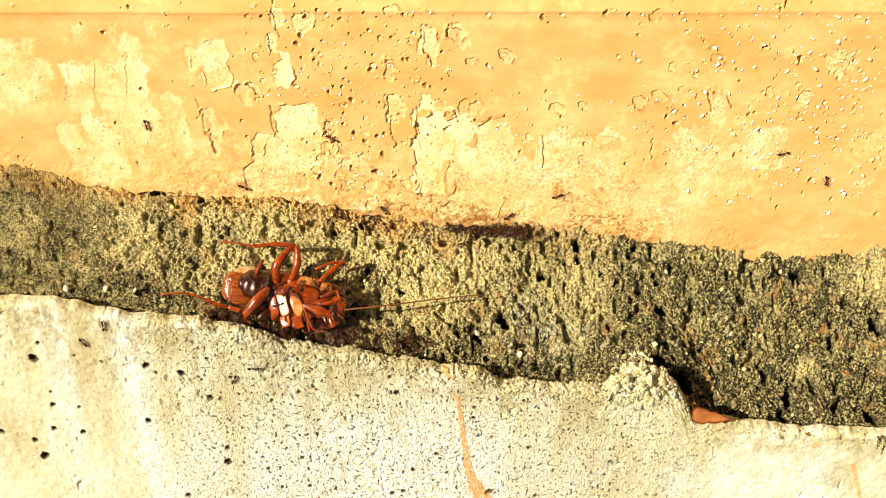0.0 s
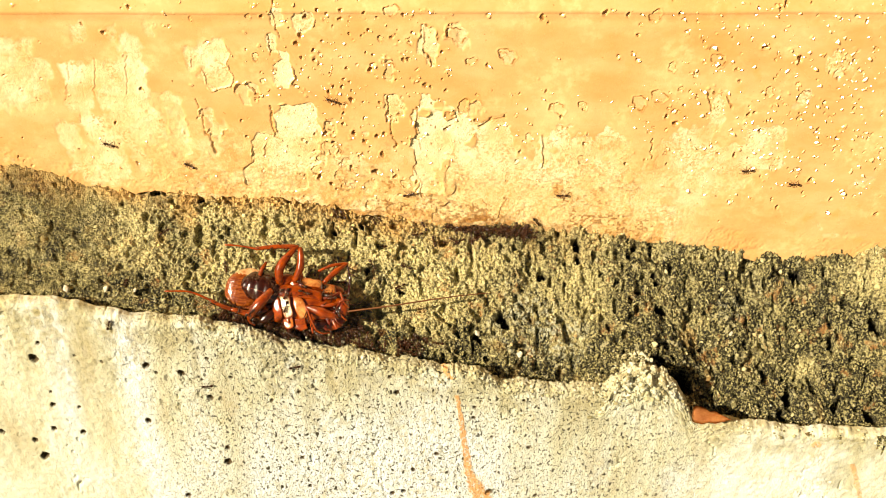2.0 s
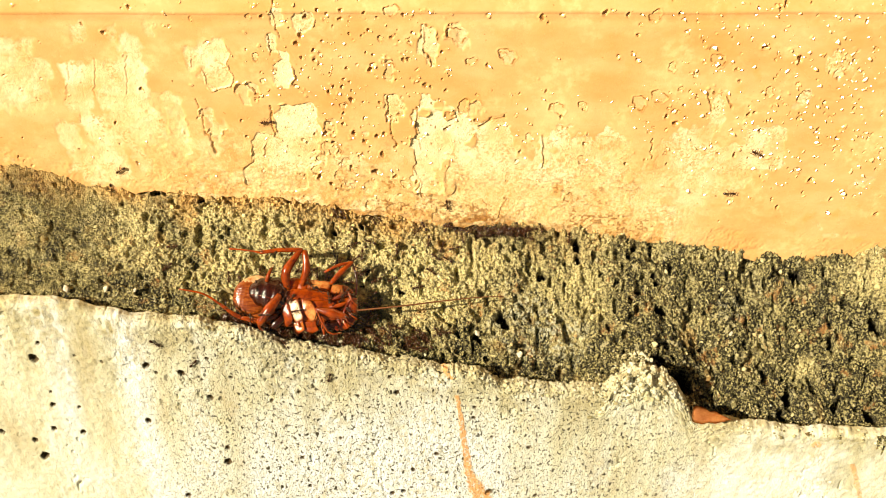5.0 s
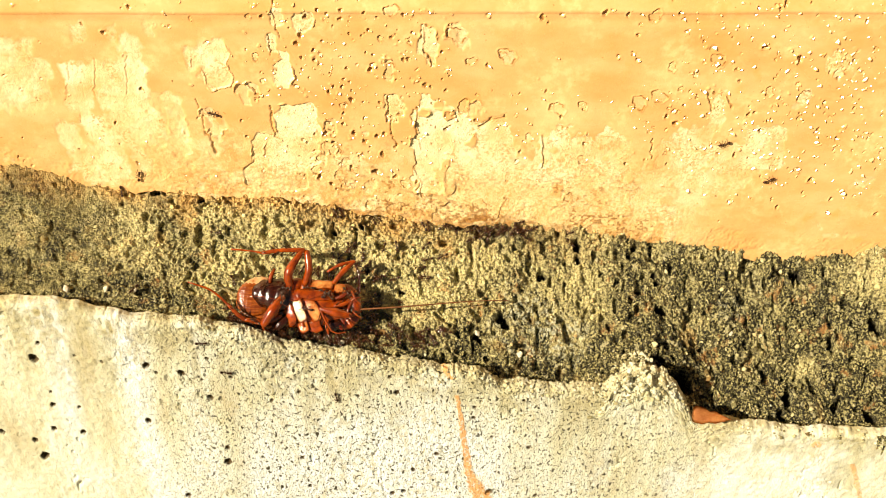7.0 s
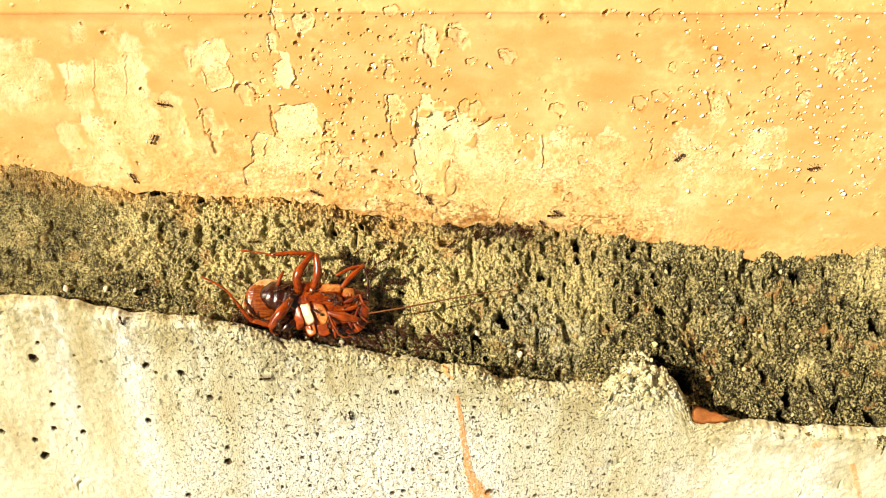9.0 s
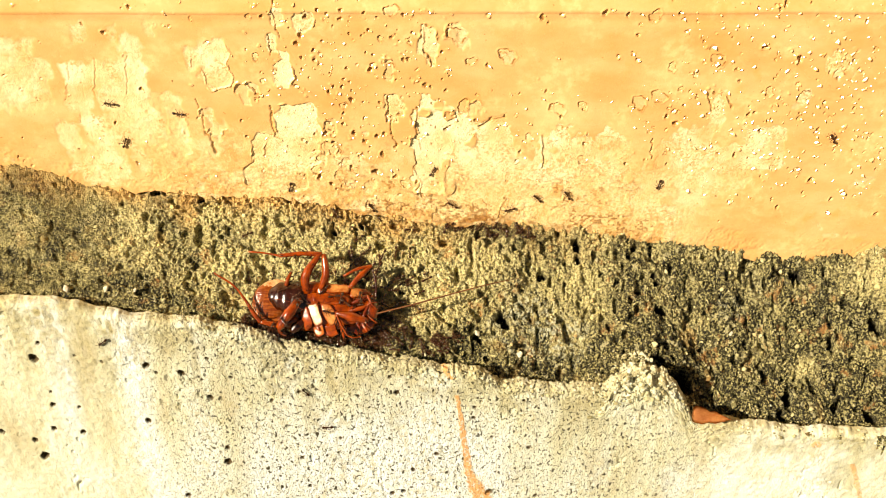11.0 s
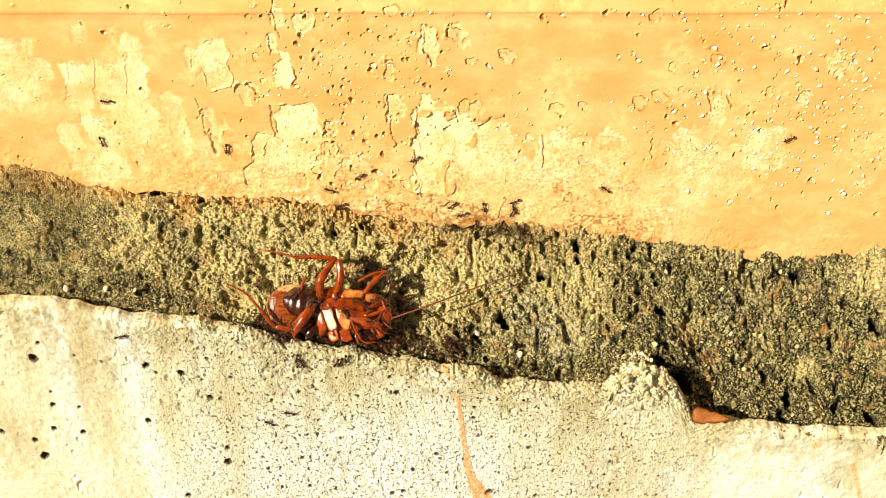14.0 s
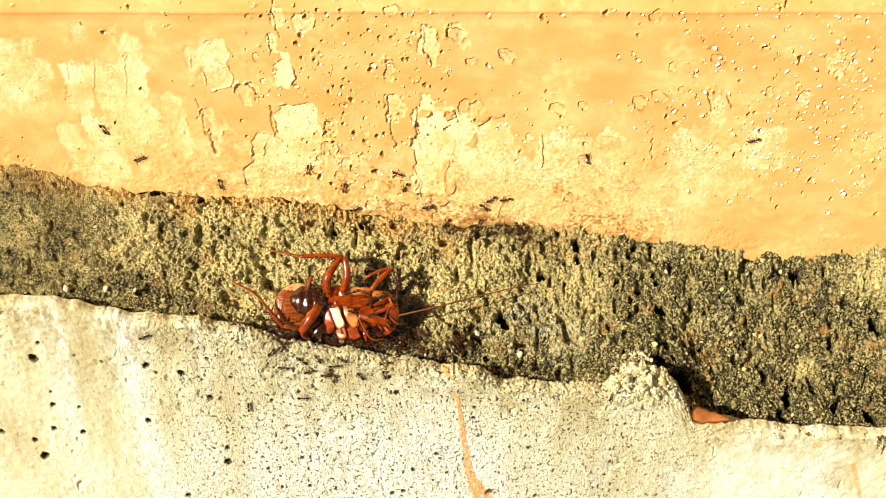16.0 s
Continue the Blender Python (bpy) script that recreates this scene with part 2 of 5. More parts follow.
def ground_material():
    m = Nodes("grey_paving")
    return m.done(m.ramp(m.noise(6, 6), (0.35, (0.08, 0.07, 0.05)), (0.65, (0.17, 0.15, 0.10))), 0.9, m.noise(150, 5), 0.6, 0.002)


# ---- the wall foot: pale concrete face, mortar ledge, painted wall ----
DEPTH = 0.034  # from the concrete face back to the painted face
LIP = ((-112.0, 21.6), (-106.4, 21.2), (-98.5, 20.5), (-88.5, 19.6), (-84.9, 17.3), (-73.6, 15.3), (-61.3, 14.2), (-50.4, 12.2),
       (-39.8, 6.6), (-25.9, 4.0), (-11.9, 1.1), (0.1, -1.5), (9.4, -2.7), (14.6, -6.6), (31.3, -8.3), (42.1, -8.3),
       (45.8, -3.4), (51.3, -1.2), (59.1, -6.5), (65.6, -19.0), (76.5, -21.1), (91.9, -23.9), (117.2, -24.9))
PAINT_FOOT = ((-113.0, 37.2), (-104.4, 36.7), (-95.1, 32.8), (-83.8, 30.5), (-70.9, 28.7), (-56.3, 28.7), (-41.7, 27.5),
              (-27.2, 23.9), (-12.5, 20.9), (0.9, 19.0), (17.4, 17.7), (32.4, 15.9), (47.6, 14.0), (62.9, 12.0),
              (75.4, 9.5), (85.1, 6.2), (100.2, 6.8), (109.3, 7.6), (118.8, 11.1))


def along(x, line):
    """Height over x of a line of (x, z) in millimetres; past its ends it keeps the fall of the whole."""
    xs, zs = np.array(line).T * MM
    fall = -0.16
    inside = np.interp(x, xs, zs)
    past = np.clip(x - xs[-1], 0, 0.2) + np.clip(x - xs[0], -0.2, 0)
    return inside + past * fall


FINE = np.arange(-0.127, 0.1271, 0.0002)
OUT = np.array([0.003, 0.008, 0.016, 0.03, 0.06, 0.11, 0.18, 0.28, 0.5, 0.8, 1.1])
XS = np.concatenate([FINE[0] - OUT[::-1], FINE, FINE[-1] + OUT])


def lip_line(x):
    return along(x, LIP) + 0.0006 * vnoise(x / 0.004, x * 0, 3) + 0.0003 * vnoise(x / 0.0014, x * 0, 4)


def lip_mean(x):
    return sum(along(x + d, LIP) for d in np.linspace(-0.009, 0.009, 9)) / 9


def foot_line(x):
    return along(x, PAINT_FOOT) + 0.0008 * vnoise(x / 0.005, x * 0, 7) + 0.0006 * vnoise(x / 0.0014, x * 0, 8)


def sheet(name, pts, attributes, material, label, category):
    """A grid of points (rows, columns, 3) as one mesh."""
    ny, nx, _ = pts.shape
    me = bpy.data.meshes.new(name)
    idx = np.arange(ny * nx).reshape(ny, nx)
    quads = np.stack([idx[:-1, :-1], idx[:-1, 1:], idx[1:, 1:], idx[1:, :-1]], -1).reshape(-1, 4)
    me.vertices.add(ny * nx)
    me.vertices.foreach_set("co", pts.reshape(-1).astype(np.float32))
    me.loops.add(quads.size)
    me.loops.foreach_set("vertex_index", quads.reshape(-1).astype(np.int32))
    me.polygons.add(len(quads))
    me.polygons.foreach_set("loop_start", np.arange(0, quads.size, 4, dtype=np.int32))
    me.polygons.foreach_set("use_smooth", np.ones(len(quads), dtype=bool))
    me.update(calc_edges=True)
    for key, values in attributes.items():
        at = me.attributes.new(key, "FLOAT", "POINT")
        at.data.foreach_set("value", np.ascontiguousarray(values, dtype=np.float32).reshape(-1))
    me.materials.append(material)
    ob = tagged(new(name, me), label, category, kind="structure")
    tree = BVHTree.FromPolygons(pts.reshape(-1, 3).tolist(), quads.tolist())
    return ob, tree


# Peeled places of the paint: centre x, z, half width, half height (mm), how bare
PEELED_FADED = ((-104.1, 71.6, 6.6, 2.9, 0.8), (-103.8, 62.1, 9.0, 7.2, 0.75), (-88.8, 60.8, 3.1, 6.6, 1), (-82.0, 60.7, 4.0, 7.1, 1), (-74.5, 60.6, 3.3, 7.4, 1),
                (-79.3, 48.7, 10.6, 5.5, 1), (-85.4, 37.8, 6.5, 6.7, 0.95), (-76.4, 41.8, 1.9, 5.1, 1), (-70.4, 51.6, 2.7, 8.4, 0.35), (-92.7, 43.3, 2.1, 7.0, 0.6),
                (-65.6, 47.9, 2.3, 11.2, 0.85), (-56.4, 69.4, 4.6, 3.5, 0.9), (-54.3, 64.0, 3.5, 3.4, 0.55), (-57.4, 50.7, 2.4, 5.1, 0.9), (-74.0, 71.8, 1.5, 4.4, 0.7),
                (-85.9, 75.2, 1.1, 2.2, 0.5), (-79.0, 75.2, 1.2, 1.3, 0.5), (-68.7, 76.6, 0.9, 1.6, 0.6))
PEELED = ((-36.6, 46.4, 5.0, 9.7, 1), (-43.8, 40.8, 3.1, 6.2, 1), (-42.0, 34.6, 7.8, 4.2, 0.85), (-38.8, 64.7, 2.0, 3.4, 1), (-38.1, 69.1, 1.1, 1.7, 1),
          (-40.7, 72.3, 1.3, 2.7, 0.8), (-39.1, 79.6, 1.6, 1.9, 0.6), (-33.3, 79.4, 2.1, 2.6, 0.7), (-48.3, 58.0, 1.3, 2.8, 0.35), (-46.2, 60.3, 1.7, 1.3, 0.4),
          (-3.1, 73.2, 2.0, 3.6, 0.6), (-2.6, 68.5, 1.2, 2.0, 0.6), (-12.9, 65.3, 1.2, 3.1, 0.4), (-11.9, 56.1, 1.9, 2.9, 0.8), (-12.3, 52.4, 1.1, 1.5, 0.7),
          (-28.5, 42.9, 2.0, 2.0, 0.4), (-31.1, 40.2, 1.3, 1.7, 0.4), (-28.0, 49.6, 1.8, 2.0, 0.45))
PEELED_LOW = ((-0.1, 41.5, 6.7, 14.0, 1), (7.0, 43.1, 10.4, 8.5, 0.95), (12.0, 30.2, 14.0, 10.0, 0.8), (28.3, 38.1, 4.7, 10.2, 0.95), (35.3, 39.2, 4.3, 7.8, 0.75),
              (42.5, 38.6, 4.9, 9.0, 0.95), (21.9, 33.8, 5.8, 6.0, 0.8), (41.4, 26.2, 9.6, 6.0, 0.75), (53.9, 26.4, 5.9, 10.3, 0.75), (32.7, 23.0, 9.6, 5.8, 0.65),
              (-2.2, 55.5, 3.3, 1.9, 0.9), (55.9, 37.5, 2.6, 7.8, 0.7))
PEELED_FAR = ((62.5, 43.0, 5.6, 6.3, 0.75), (67.3, 52.8, 2.0, 5.2, 0.7), (76.7, 40.7, 9.2, 3.9, 0.8), (81.2, 45.6, 5.2, 3.4, 0.75), (62.7, 28.8, 4.7, 8.6, 0.7),
              (95.5, 69.0, 3.1, 3.4, 0.85), (89.3, 58.4, 2.1, 3.2, 0.8), (74.1, 34.4, 6.5, 3.0, 0.4), (6.5, 54.5, 2.1, 2.3, 0.6), (3.7, 74.6, 1.6, 2.8, 0.45))
# Burst blisters with a rim, then small deep chips: x, z, radius (mm)
RINGS = ((-12.1, 81.5, 1.45), (3.2, 75.0, 2.0), (49.6, 80.0, 1.45), (15.4, 69.4, 2.16), (14.2, 69.8, 0.94), (6.8, 68.1, 1.08), (28.2, 54.8, 1.67), (34.4, 55.7, 1.25),
         (48.2, 56.5, 1.8), (52.8, 58.2, 1.93), (55.1, 66.4, 1.22), (64.2, 71.6, 0.94), (66.0, 68.4, 1.62), (79.5, 59.5, 1.24), (95.4, 64.5, 1.36), (21.6, 46.4, 1.27),
         (5.0, 55.2, 2.08), (88.4, 58.4, 1.66))
RINGS_MORE = ((-24.4, 55.8, 1.11), (-15.0, 74.1, 0.8), (-7.9, 73.5, 0.94), (-12.8, 65.5, 1.9), (-43.6, 62.8, 0.82), (-44.8, 69.3, 1.08), (-9.6, 32.3, 1.16), (-27.6, 43.2, 1.99),
              (-30.9, 40.2, 1.29), (-28.2, 49.9, 1.4), (-13.9, 24.2, 1.33), (9.8, 24.6, 2.66), (33.2, 27.8, 1.76), (90.4, 36.4, 1.15), (84.2, 37.1, 1.01), (58.0, 60.3, 0.69),
              (61.1, 64.4, 0.82), (35.3, 39.5, 1.15), (-24.7, 39.3, 1.44), (-22.5, 36.7, 1.15), (-26.6, 35.0, 1.3), (-20.6, 41.0, 0.86), (-32.3, 36.7, 1.15), (-19.0, 26.0, 1.33),
              (-9.5, 23.9, 1.48), (-2.1, 21.5, 1.34))
CHIPS = ((-3.8, 77.5, 0.53), (-33.7, 75.0, 0.67), (-34.7, 72.9, 0.67), (-30.8, 71.1, 0.54), (-30.8, 68.5, 0.54), (-29.7, 67.2, 0.41), (-18.4, 70.5, 0.4), (-23.1, 66.2, 0.54),
         (-17.5, 65.8, 0.82), (-8.4, 68.7, 0.54), (-22.3, 60.0, 0.41), (-22.4, 57.4, 0.83), (-26.6, 61.2, 0.41), (-22.2, 47.8, 0.85), (-24.8, 50.6, 0.56), (-16.5, 46.9, 0.71),
         (-15.3, 41.5, 0.86), (-17.2, 36.2, 1.01), (-19.3, 45.3, 0.57), (-4.3, 61.6, 0.82), (-23.8, 81.6, 0.53), (-28.6, 73.5, 0.4), (-49.0, 46.9, 0.42), (-31.6, 34.6, 0.87),
         (-21.0, 20.9, 1.04))
CHIPS_MORE = ((23.2, 79.7, 0.79), (37.9, 80.9, 0.79), (10.6, 67.0, 0.54), (25.1, 59.8, 0.55), (70.8, 65.9, 0.54), (85.4, 68.7, 0.95), (66.2, 59.2, 0.55), (57.7, 50.6, 0.7),
              (75.5, 53.2, 0.56), (79.1, 48.3, 0.56), (80.4, 51.3, 0.42), (72.7, 20.2, 0.45), (100.8, 27.5, 0.59), (100.7, 23.3, 0.44), (113.6, 22.8, 0.59), (93.0, 29.6, 0.44),
              (84.9, 30.9, 0.29), (87.2, 24.9, 0.59), (35.5, 44.4, 0.57), (19.4, 42.2, 0.57), (51.1, 39.7, 0.43), (46.4, 38.4, 0.58), (56.9, 38.4, 0.43), (98.5, 46.1, 0.57),
              (94.5, 33.6, 0.73))
# Cracks, and shadow lines along paint edges, drawn as curled edges: (x, z), ... (mm)
CRACKS = (((-6.7, 55.2), (-6.9, 46.9), (-5.8, 42.7)), ((-7.3, 41.9), (-7.4, 36.7), (-5.7, 32.3), (-6.0, 28.7)), ((-42.5, 55.5), (-43.0, 51.1), (-41.9, 46.6)),
          ((-44.6, 44.4), (-45.6, 41.0)), ((-4.9, 76.8), (-4.6, 70.8), (-3.0, 66.8)), ((-59.4, 54.4), (-59.9, 49.3)),
          ((-60.7, 57.4), (-60.5, 55.2)), ((-83.5, 68.7), (-85.4, 58.7)), ((-76.0, 69.3), (-77.4, 59.0)),
          ((-90.4, 66.5), (-90.8, 63.1)), ((-91.8, 61.6), (-92.6, 57.4)), ((-89.7, 53.2), (-90.2, 50.9)))
CRACKS_MORE = (((-60.6, 69.3), (-60.7, 66.5)), ((-58.0, 65.3), (-57.4, 61.9), (-55.4, 60.3)), ((-40.0, 81.2), (-39.6, 77.5), (-39.0, 74.4)),
               ((-41.7, 75.0), (-41.5, 69.9)), ((-47.5, 61.6), (-45.5, 58.1)), ((-13.0, 51.6), (-13.0, 47.6), (-11.7, 43.9)),
               ((-13.8, 58.1), (-13.7, 53.2)), ((24.5, 46.9), (25.4, 40.2), (24.8, 37.4)), ((-51.1, 36.7), (-48.4, 39.3)),
               ((64.4, 58.1), (65.8, 53.9)), ((68.9, 58.1), (70.9, 55.2)), ((16.3, 27.5), (15.3, 25.7), (14.4, 21.3)),
               ((52.0, 45.9), (52.4, 40.2)))
CRACKS_WIDE = (((-59.3, 47.8), (-58.2, 44.6), (-57.5, 41.9)), ((15.1, 52.6), (11.5, 51.8), (8.6, 49.9)))

WALL_MARKS = []


def crowd_of_marks(bx, bz):
    """How thickly the small blisters lie at a place of the wall (mm)."""
    if bx > 56:
        return 0.72 if bz > 40 else 0.35
    if bx > 2:
        return 0.34 if 44 < bz < 60 or bz > 80 else 0.07
    return (0.85 if bx > -34 else 0.5) if bx > -52 else 0.2


def build_wall():
    foot = foot_line(XS)
    w = np.linspace(0, 1, 340)[:, None]
    z = foot + (0.093 - foot) * w
    z = np.vstack([foot + 0.0008, foot, z] + [np.full(len(XS), h) for h in (0.10, 0.12, 0.16, 0.25, 0.42, 0.75, 1.2)])
    x = np.broadcast_to(XS, z.shape)
    above = z - foot
    # peeled places: boxes with a torn outline
    wx = x + MM * (0.8 * vnoise(x / 0.008, z / 0.009, 21) + 0.8 * vnoise(x / 0.0028, z / 0.004, 22) + 0.45 * vnoise(x / 0.0009, z / 0.0011, 25))
    wz = z + MM * (0.8 * vnoise(x / 0.008, z / 0.007, 23) + 0.8 * vnoise(x / 0.0024, z / 0.0026, 24) + 0.45 * vnoise(x / 0.0009, z / 0.0009, 26))
    torn = 0.0006 * fbm(x / 0.006, z / 0.008, 27, 3) + 0.0004 * fbm(x / 0.0016, z / 0.002, 29, 2)
    islands = 0.004 * (fbm(x / 0.007, z / 0.009, 28, 4) - 0.36)
    far, peel, step = np.full(z.shape, 1.0), np.zeros(z.shape), np.zeros(z.shape)
    for patches, soft, loose in ((PEELED_FADED, 0.0008, 0), (PEELED, 0.00015, 0), (PEELED_LOW, 0.00018, 1), (PEELED_FAR, 0.0004, 1)):
        for cx, cz, hw, hh, bare in patches:
            r = 0.5 * min(hw, hh) * MM
            qx, qz = np.abs(wx - cx * MM) - hw * MM + r, np.abs(wz - cz * MM) - hh * MM + r
            d = np.hypot(np.maximum(qx, 0), np.maximum(qz, 0)) + np.minimum(np.maximum(qx, qz), 0) - r + torn
            if soft > 0.0006:
                d = d + 2.0 * torn
            if loose:
                d = np.maximum(d + 3.5 * torn, islands)
            far = np.minimum(far, d)
            peel = np.maximum(peel, bare * smooth(soft, -soft, d))
            step = np.maximum(step, smooth(1.2 * soft, -soft, d))
    flakes = 0.0035 * (0.50 + 14 * np.clip(z - 0.040, 0, 1) + 0.25 * smooth(-0.02, -0.05, x) - fbm(x / 0.009, z / 0.008, 31, 4))
    peel = np.maximum(peel, 0.7 * smooth(0.0003, -0.0003, flakes))
    step = np.maximum(step, smooth(0.0003, -0.0003, flakes))
    worn = 0.006 * (above / 0.011 - 0.35 - 0.25 * smooth(0.0, 0.02, x) * smooth(0.065, 0.05, x) - 0.9 * fbm(x / 0.006, z / 0.004, 35, 3))
    low = smooth(0.0012, -0.0012, worn)
    crumbly = smooth(0.030, 0.004, above + 0.010 * fbm(x / 0.005, z / 0.004, 68, 3)) * smooth(-0.085, -0.06, x) * smooth(0.075, 0.055, x)
    peel = np.maximum(peel, 0.75 * crumbly * smooth(-0.25, 0.35, fbm(x / 0.003, z / 0.0025, 69, 3)))
    thick = 0.00026 + 0.00022 * np.clip(vnoise(x / 0.012, z / 0.01, 36), 0, 1)
    thick = thick * (1 - 0.6 * smooth(-0.055, -0.075, x)) * (1 - 0.65 * smooth(0.0, 0.02, x))
    h = thick * (1 - step) * (1 - 0.4 * low)
    h += 0.00005 * vnoise(x / 0.0007, z / 0.0007, 41) * (step + low) + 0.00006 * vnoise(x / 0.004, z / 0.004, 42)
    h += crumbly * (0.00010 * fbm(x / 0.0014, z / 0.0012, 70, 3))
    h += low * (0.00010 * vnoise(x / 0.0025, z / 0.002, 44) + 0.00009 * vnoise(x / 0.0006, z / 0.0006, 46))
    # paint curls up here and there beside the peeled places
    h += 0.00045 * np.exp(-((far - 0.0002) / 0.00022) ** 2) * smooth(0.2, 0.7, vnoise(x / 0.004, z / 0.003, 45)) * smooth(-0.075, -0.055, x) * smooth(0.02, 0.0, x)
    # dirt of the blister rims; in chips and cracks, shade painted as colour
    dirt_shade = np.zeros(z.shape)
    rng = random.Random(5)
    marks = [(*b, 1, 0) for b in RINGS + RINGS_MORE] + [(*b, 2, 0) for b in CHIPS + CHIPS_MORE]
    for _ in range(1700):
        bx, bz = rng.uniform(-112, 118), rng.uniform(26, 84)
        if rng.random() < crowd_of_marks(bx, bz):
            kind = rng.random()
            marks.append((bx, bz, rng.uniform(0.20, 0.36) + 0.42 * rng.random() ** 3, 2 if kind < (0.42 if -40 < bx < 2 else 0.22) else 1 if kind < 0.42 else 0, rng.random() < 0.35))
    for bx, bz, r, burst, chip in marks:
        a, b = np.searchsorted(XS, ((bx - 2.2 * r) * MM, (bx + 2.2 * r) * MM))
        if b - a < 2:
            continue
        sx, sz = x[:, a:b] / MM - bx, z[:, a:b] / MM - bz
        turn = np.arctan2(sz, sx)
        lean = 1 + 0.25 * math.sin(bx * 5.3)
        d = np.hypot(sx * 1.15 * lean, sz) / (r * (1 + 0.20 * np.sin(2 * turn + bx) + 0.12 * np.sin(3 * turn + bz) + 0.08 * np.sin(7 * turn + bx)))
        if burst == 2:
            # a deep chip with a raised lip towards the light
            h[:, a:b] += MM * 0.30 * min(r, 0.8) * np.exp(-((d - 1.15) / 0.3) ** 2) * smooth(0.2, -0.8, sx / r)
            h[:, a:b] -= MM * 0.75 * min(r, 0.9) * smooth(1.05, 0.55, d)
            # left side of the chip coloured dark, standing in for its shade
            dirt_shade[:, a:b] = np.maximum(dirt_shade[:, a:b], smooth(1.05, 0.75, d) * smooth(0.75, 0.0, sx / r + 0.3 * np.sin(5 * turn + bz)))
        elif burst:
            cap = np.sqrt(np.clip(1 - d * d, 0, 1))
            h[:, a:b] += MM * 0.09 * min(r, 1.2) ** 0.5 * np.exp(-((d - 1.10) / (0.16 / max(r, 0.6))) ** 2)
            h[:, a:b] -= MM * (0.14 * cap ** 0.3 + 0.52 * np.exp(-((d - 0.92) / (0.11 / max(r, 0.5))) ** 2) * (sx < 0.3 * r) * (0.5 + 0.5 * np.sin(2 * turn + 3 * bx))) * (1 - 0.5 * step[:, a:b])
            dirt_shade[:, a:b] = np.maximum(dirt_shade[:, a:b], smooth(0.12 + 0.12 / r, 0.04, np.abs(d - 0.95)) * smooth(-0.5, 0.4, np.sin(3 * turn + bx * 3.1) + 0.4 * np.sin(7 * turn + bz)))
            peel[:, a:b] = np.maximum(peel[:, a:b], (0.35 + 0.25 * math.sin(bz)) * smooth(1.0, 0.8, d) * (r > 0.8))
        elif chip:
            # a small flake that faces up and sideways
            ramp = 0.59 * sx - 0.88 * sz - 0.25 * r
            h[:, a:b] += MM * np.clip(ramp, -min(0.8 * r, 0.6), 0.35 * r) * smooth(1.0, 0.85, d)
        else:
            h[:, a:b] += MM * 0.4 * r * np.clip(1 - d * d, 0, 1)
    for lines, size in ((CRACKS + CRACKS_MORE, 1.0), (CRACKS_WIDE, 2.4)):
        for line in lines:
            for (ax, az), (bx, bz) in zip(line, line[1:]):
                a, b = np.searchsorted(XS, ((min(ax, bx) - 2.0) * MM, (max(ax, bx) + 2.0) * MM))
                sx, sz = x[:, a:b] / MM + 0.35 * vnoise(x[:, a:b] / 0.0015, z[:, a:b] / 0.0015, 47) + 0.2 * vnoise(x[:, a:b] / 0.0006, z[:, a:b] / 0.0006, 49), z[:, a:b] / MM
                ll = (bx - ax) ** 2 + (bz - az) ** 2
                f = np.clip(((sx - ax) * (bx - ax) + (sz - az) * (bz - az)) / ll, 0, 1)
                off = sx - ax - f * (bx - ax)
                d = np.hypot(off, sz - az - f * (bz - az))
                wide = 0.75 + 0.5 * vnoise(x[:, a:b] / 0.002, z[:, a:b] / 0.002, 48)
                pale = 0.35 if ax < -66 else 1.0
                h[:, a:b] = np.maximum(h[:, a:b], MM * pale * (0.30 + 0.12 * size) * np.exp(-((d + 0.12) / (0.30 * wide)) ** 2) * (off < 0.22))
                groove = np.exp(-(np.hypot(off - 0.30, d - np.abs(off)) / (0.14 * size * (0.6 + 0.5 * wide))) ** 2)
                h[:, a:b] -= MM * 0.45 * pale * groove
                # groove coloured dark for the shadow thrown by the curl
                dirt_shade[:, a:b] = np.maximum(dirt_shade[:, a:b], min(1.0, 0.3 + 0.6 * pale) * groove)
    WALL_MARKS.extend(m for m in marks if m[2] < 1.3)
    # the band at the top stands proud
    ridge = 0.0808 + 0.0002 * vnoise(x / 0.02, z * 0, 51)
    h += 0.0003 * smooth(-0.0006, 0.0006, z - ridge)
    h -= 0.00012 * np.exp(-((z - ridge + 0.002) / 0.0012) ** 2)
    fade = smooth(0.13, 0.127, np.abs(x)) * smooth(0.12, 0.093, z)
    h *= fade
    y = DEPTH - h + 0.26 * np.clip(z - ridge, 0, 0.02)
    y[0], y[1] = DEPTH + 0.007, DEPTH + 0.0006
    speck = smooth(0.12, 0.42, vnoise(x / 0.0006, z / 0.0005, 64) + 0.4 * vnoise(x / 0.0016, z / 0.0014, 62))
    crust = smooth(-0.12, 0.25, fbm(x / 0.005, z / 0.004, 63, 3) + 0.25 * smooth(0.014, 0.0, above)) * speck
    middle = smooth(-0.035, -0.02, x) * smooth(0.066, 0.05, x)
    grime_shade = 0.75 * low * smooth(0.25, 0.75, 0.5 + 0.5 * vnoise(x / 0.0013, z / 0.0013, 61)) * smooth(0.006, 0.0, above) * (0.25 + 0.75 * middle)
    grime_shade = np.maximum(np.maximum(grime_shade, 0.95 * dirt_shade), 0.8 * crust * np.maximum(0.3 * smooth(0.03, 0.004, above), crumbly) * (0.35 + 0.65 * middle))
    nest = np.exp(-((x - 0.014) / 0.017) ** 2) * smooth(0.0055, 0.0005, above + 0.003 * fbm(x / 0.004, z / 0.003, 66, 3)) * smooth(-0.3, 0.3, vnoise(x / 0.0011, z / 0.0009, 67))
    grime_shade = np.clip(np.maximum(grime_shade, 1.3 * nest), 0, 1)
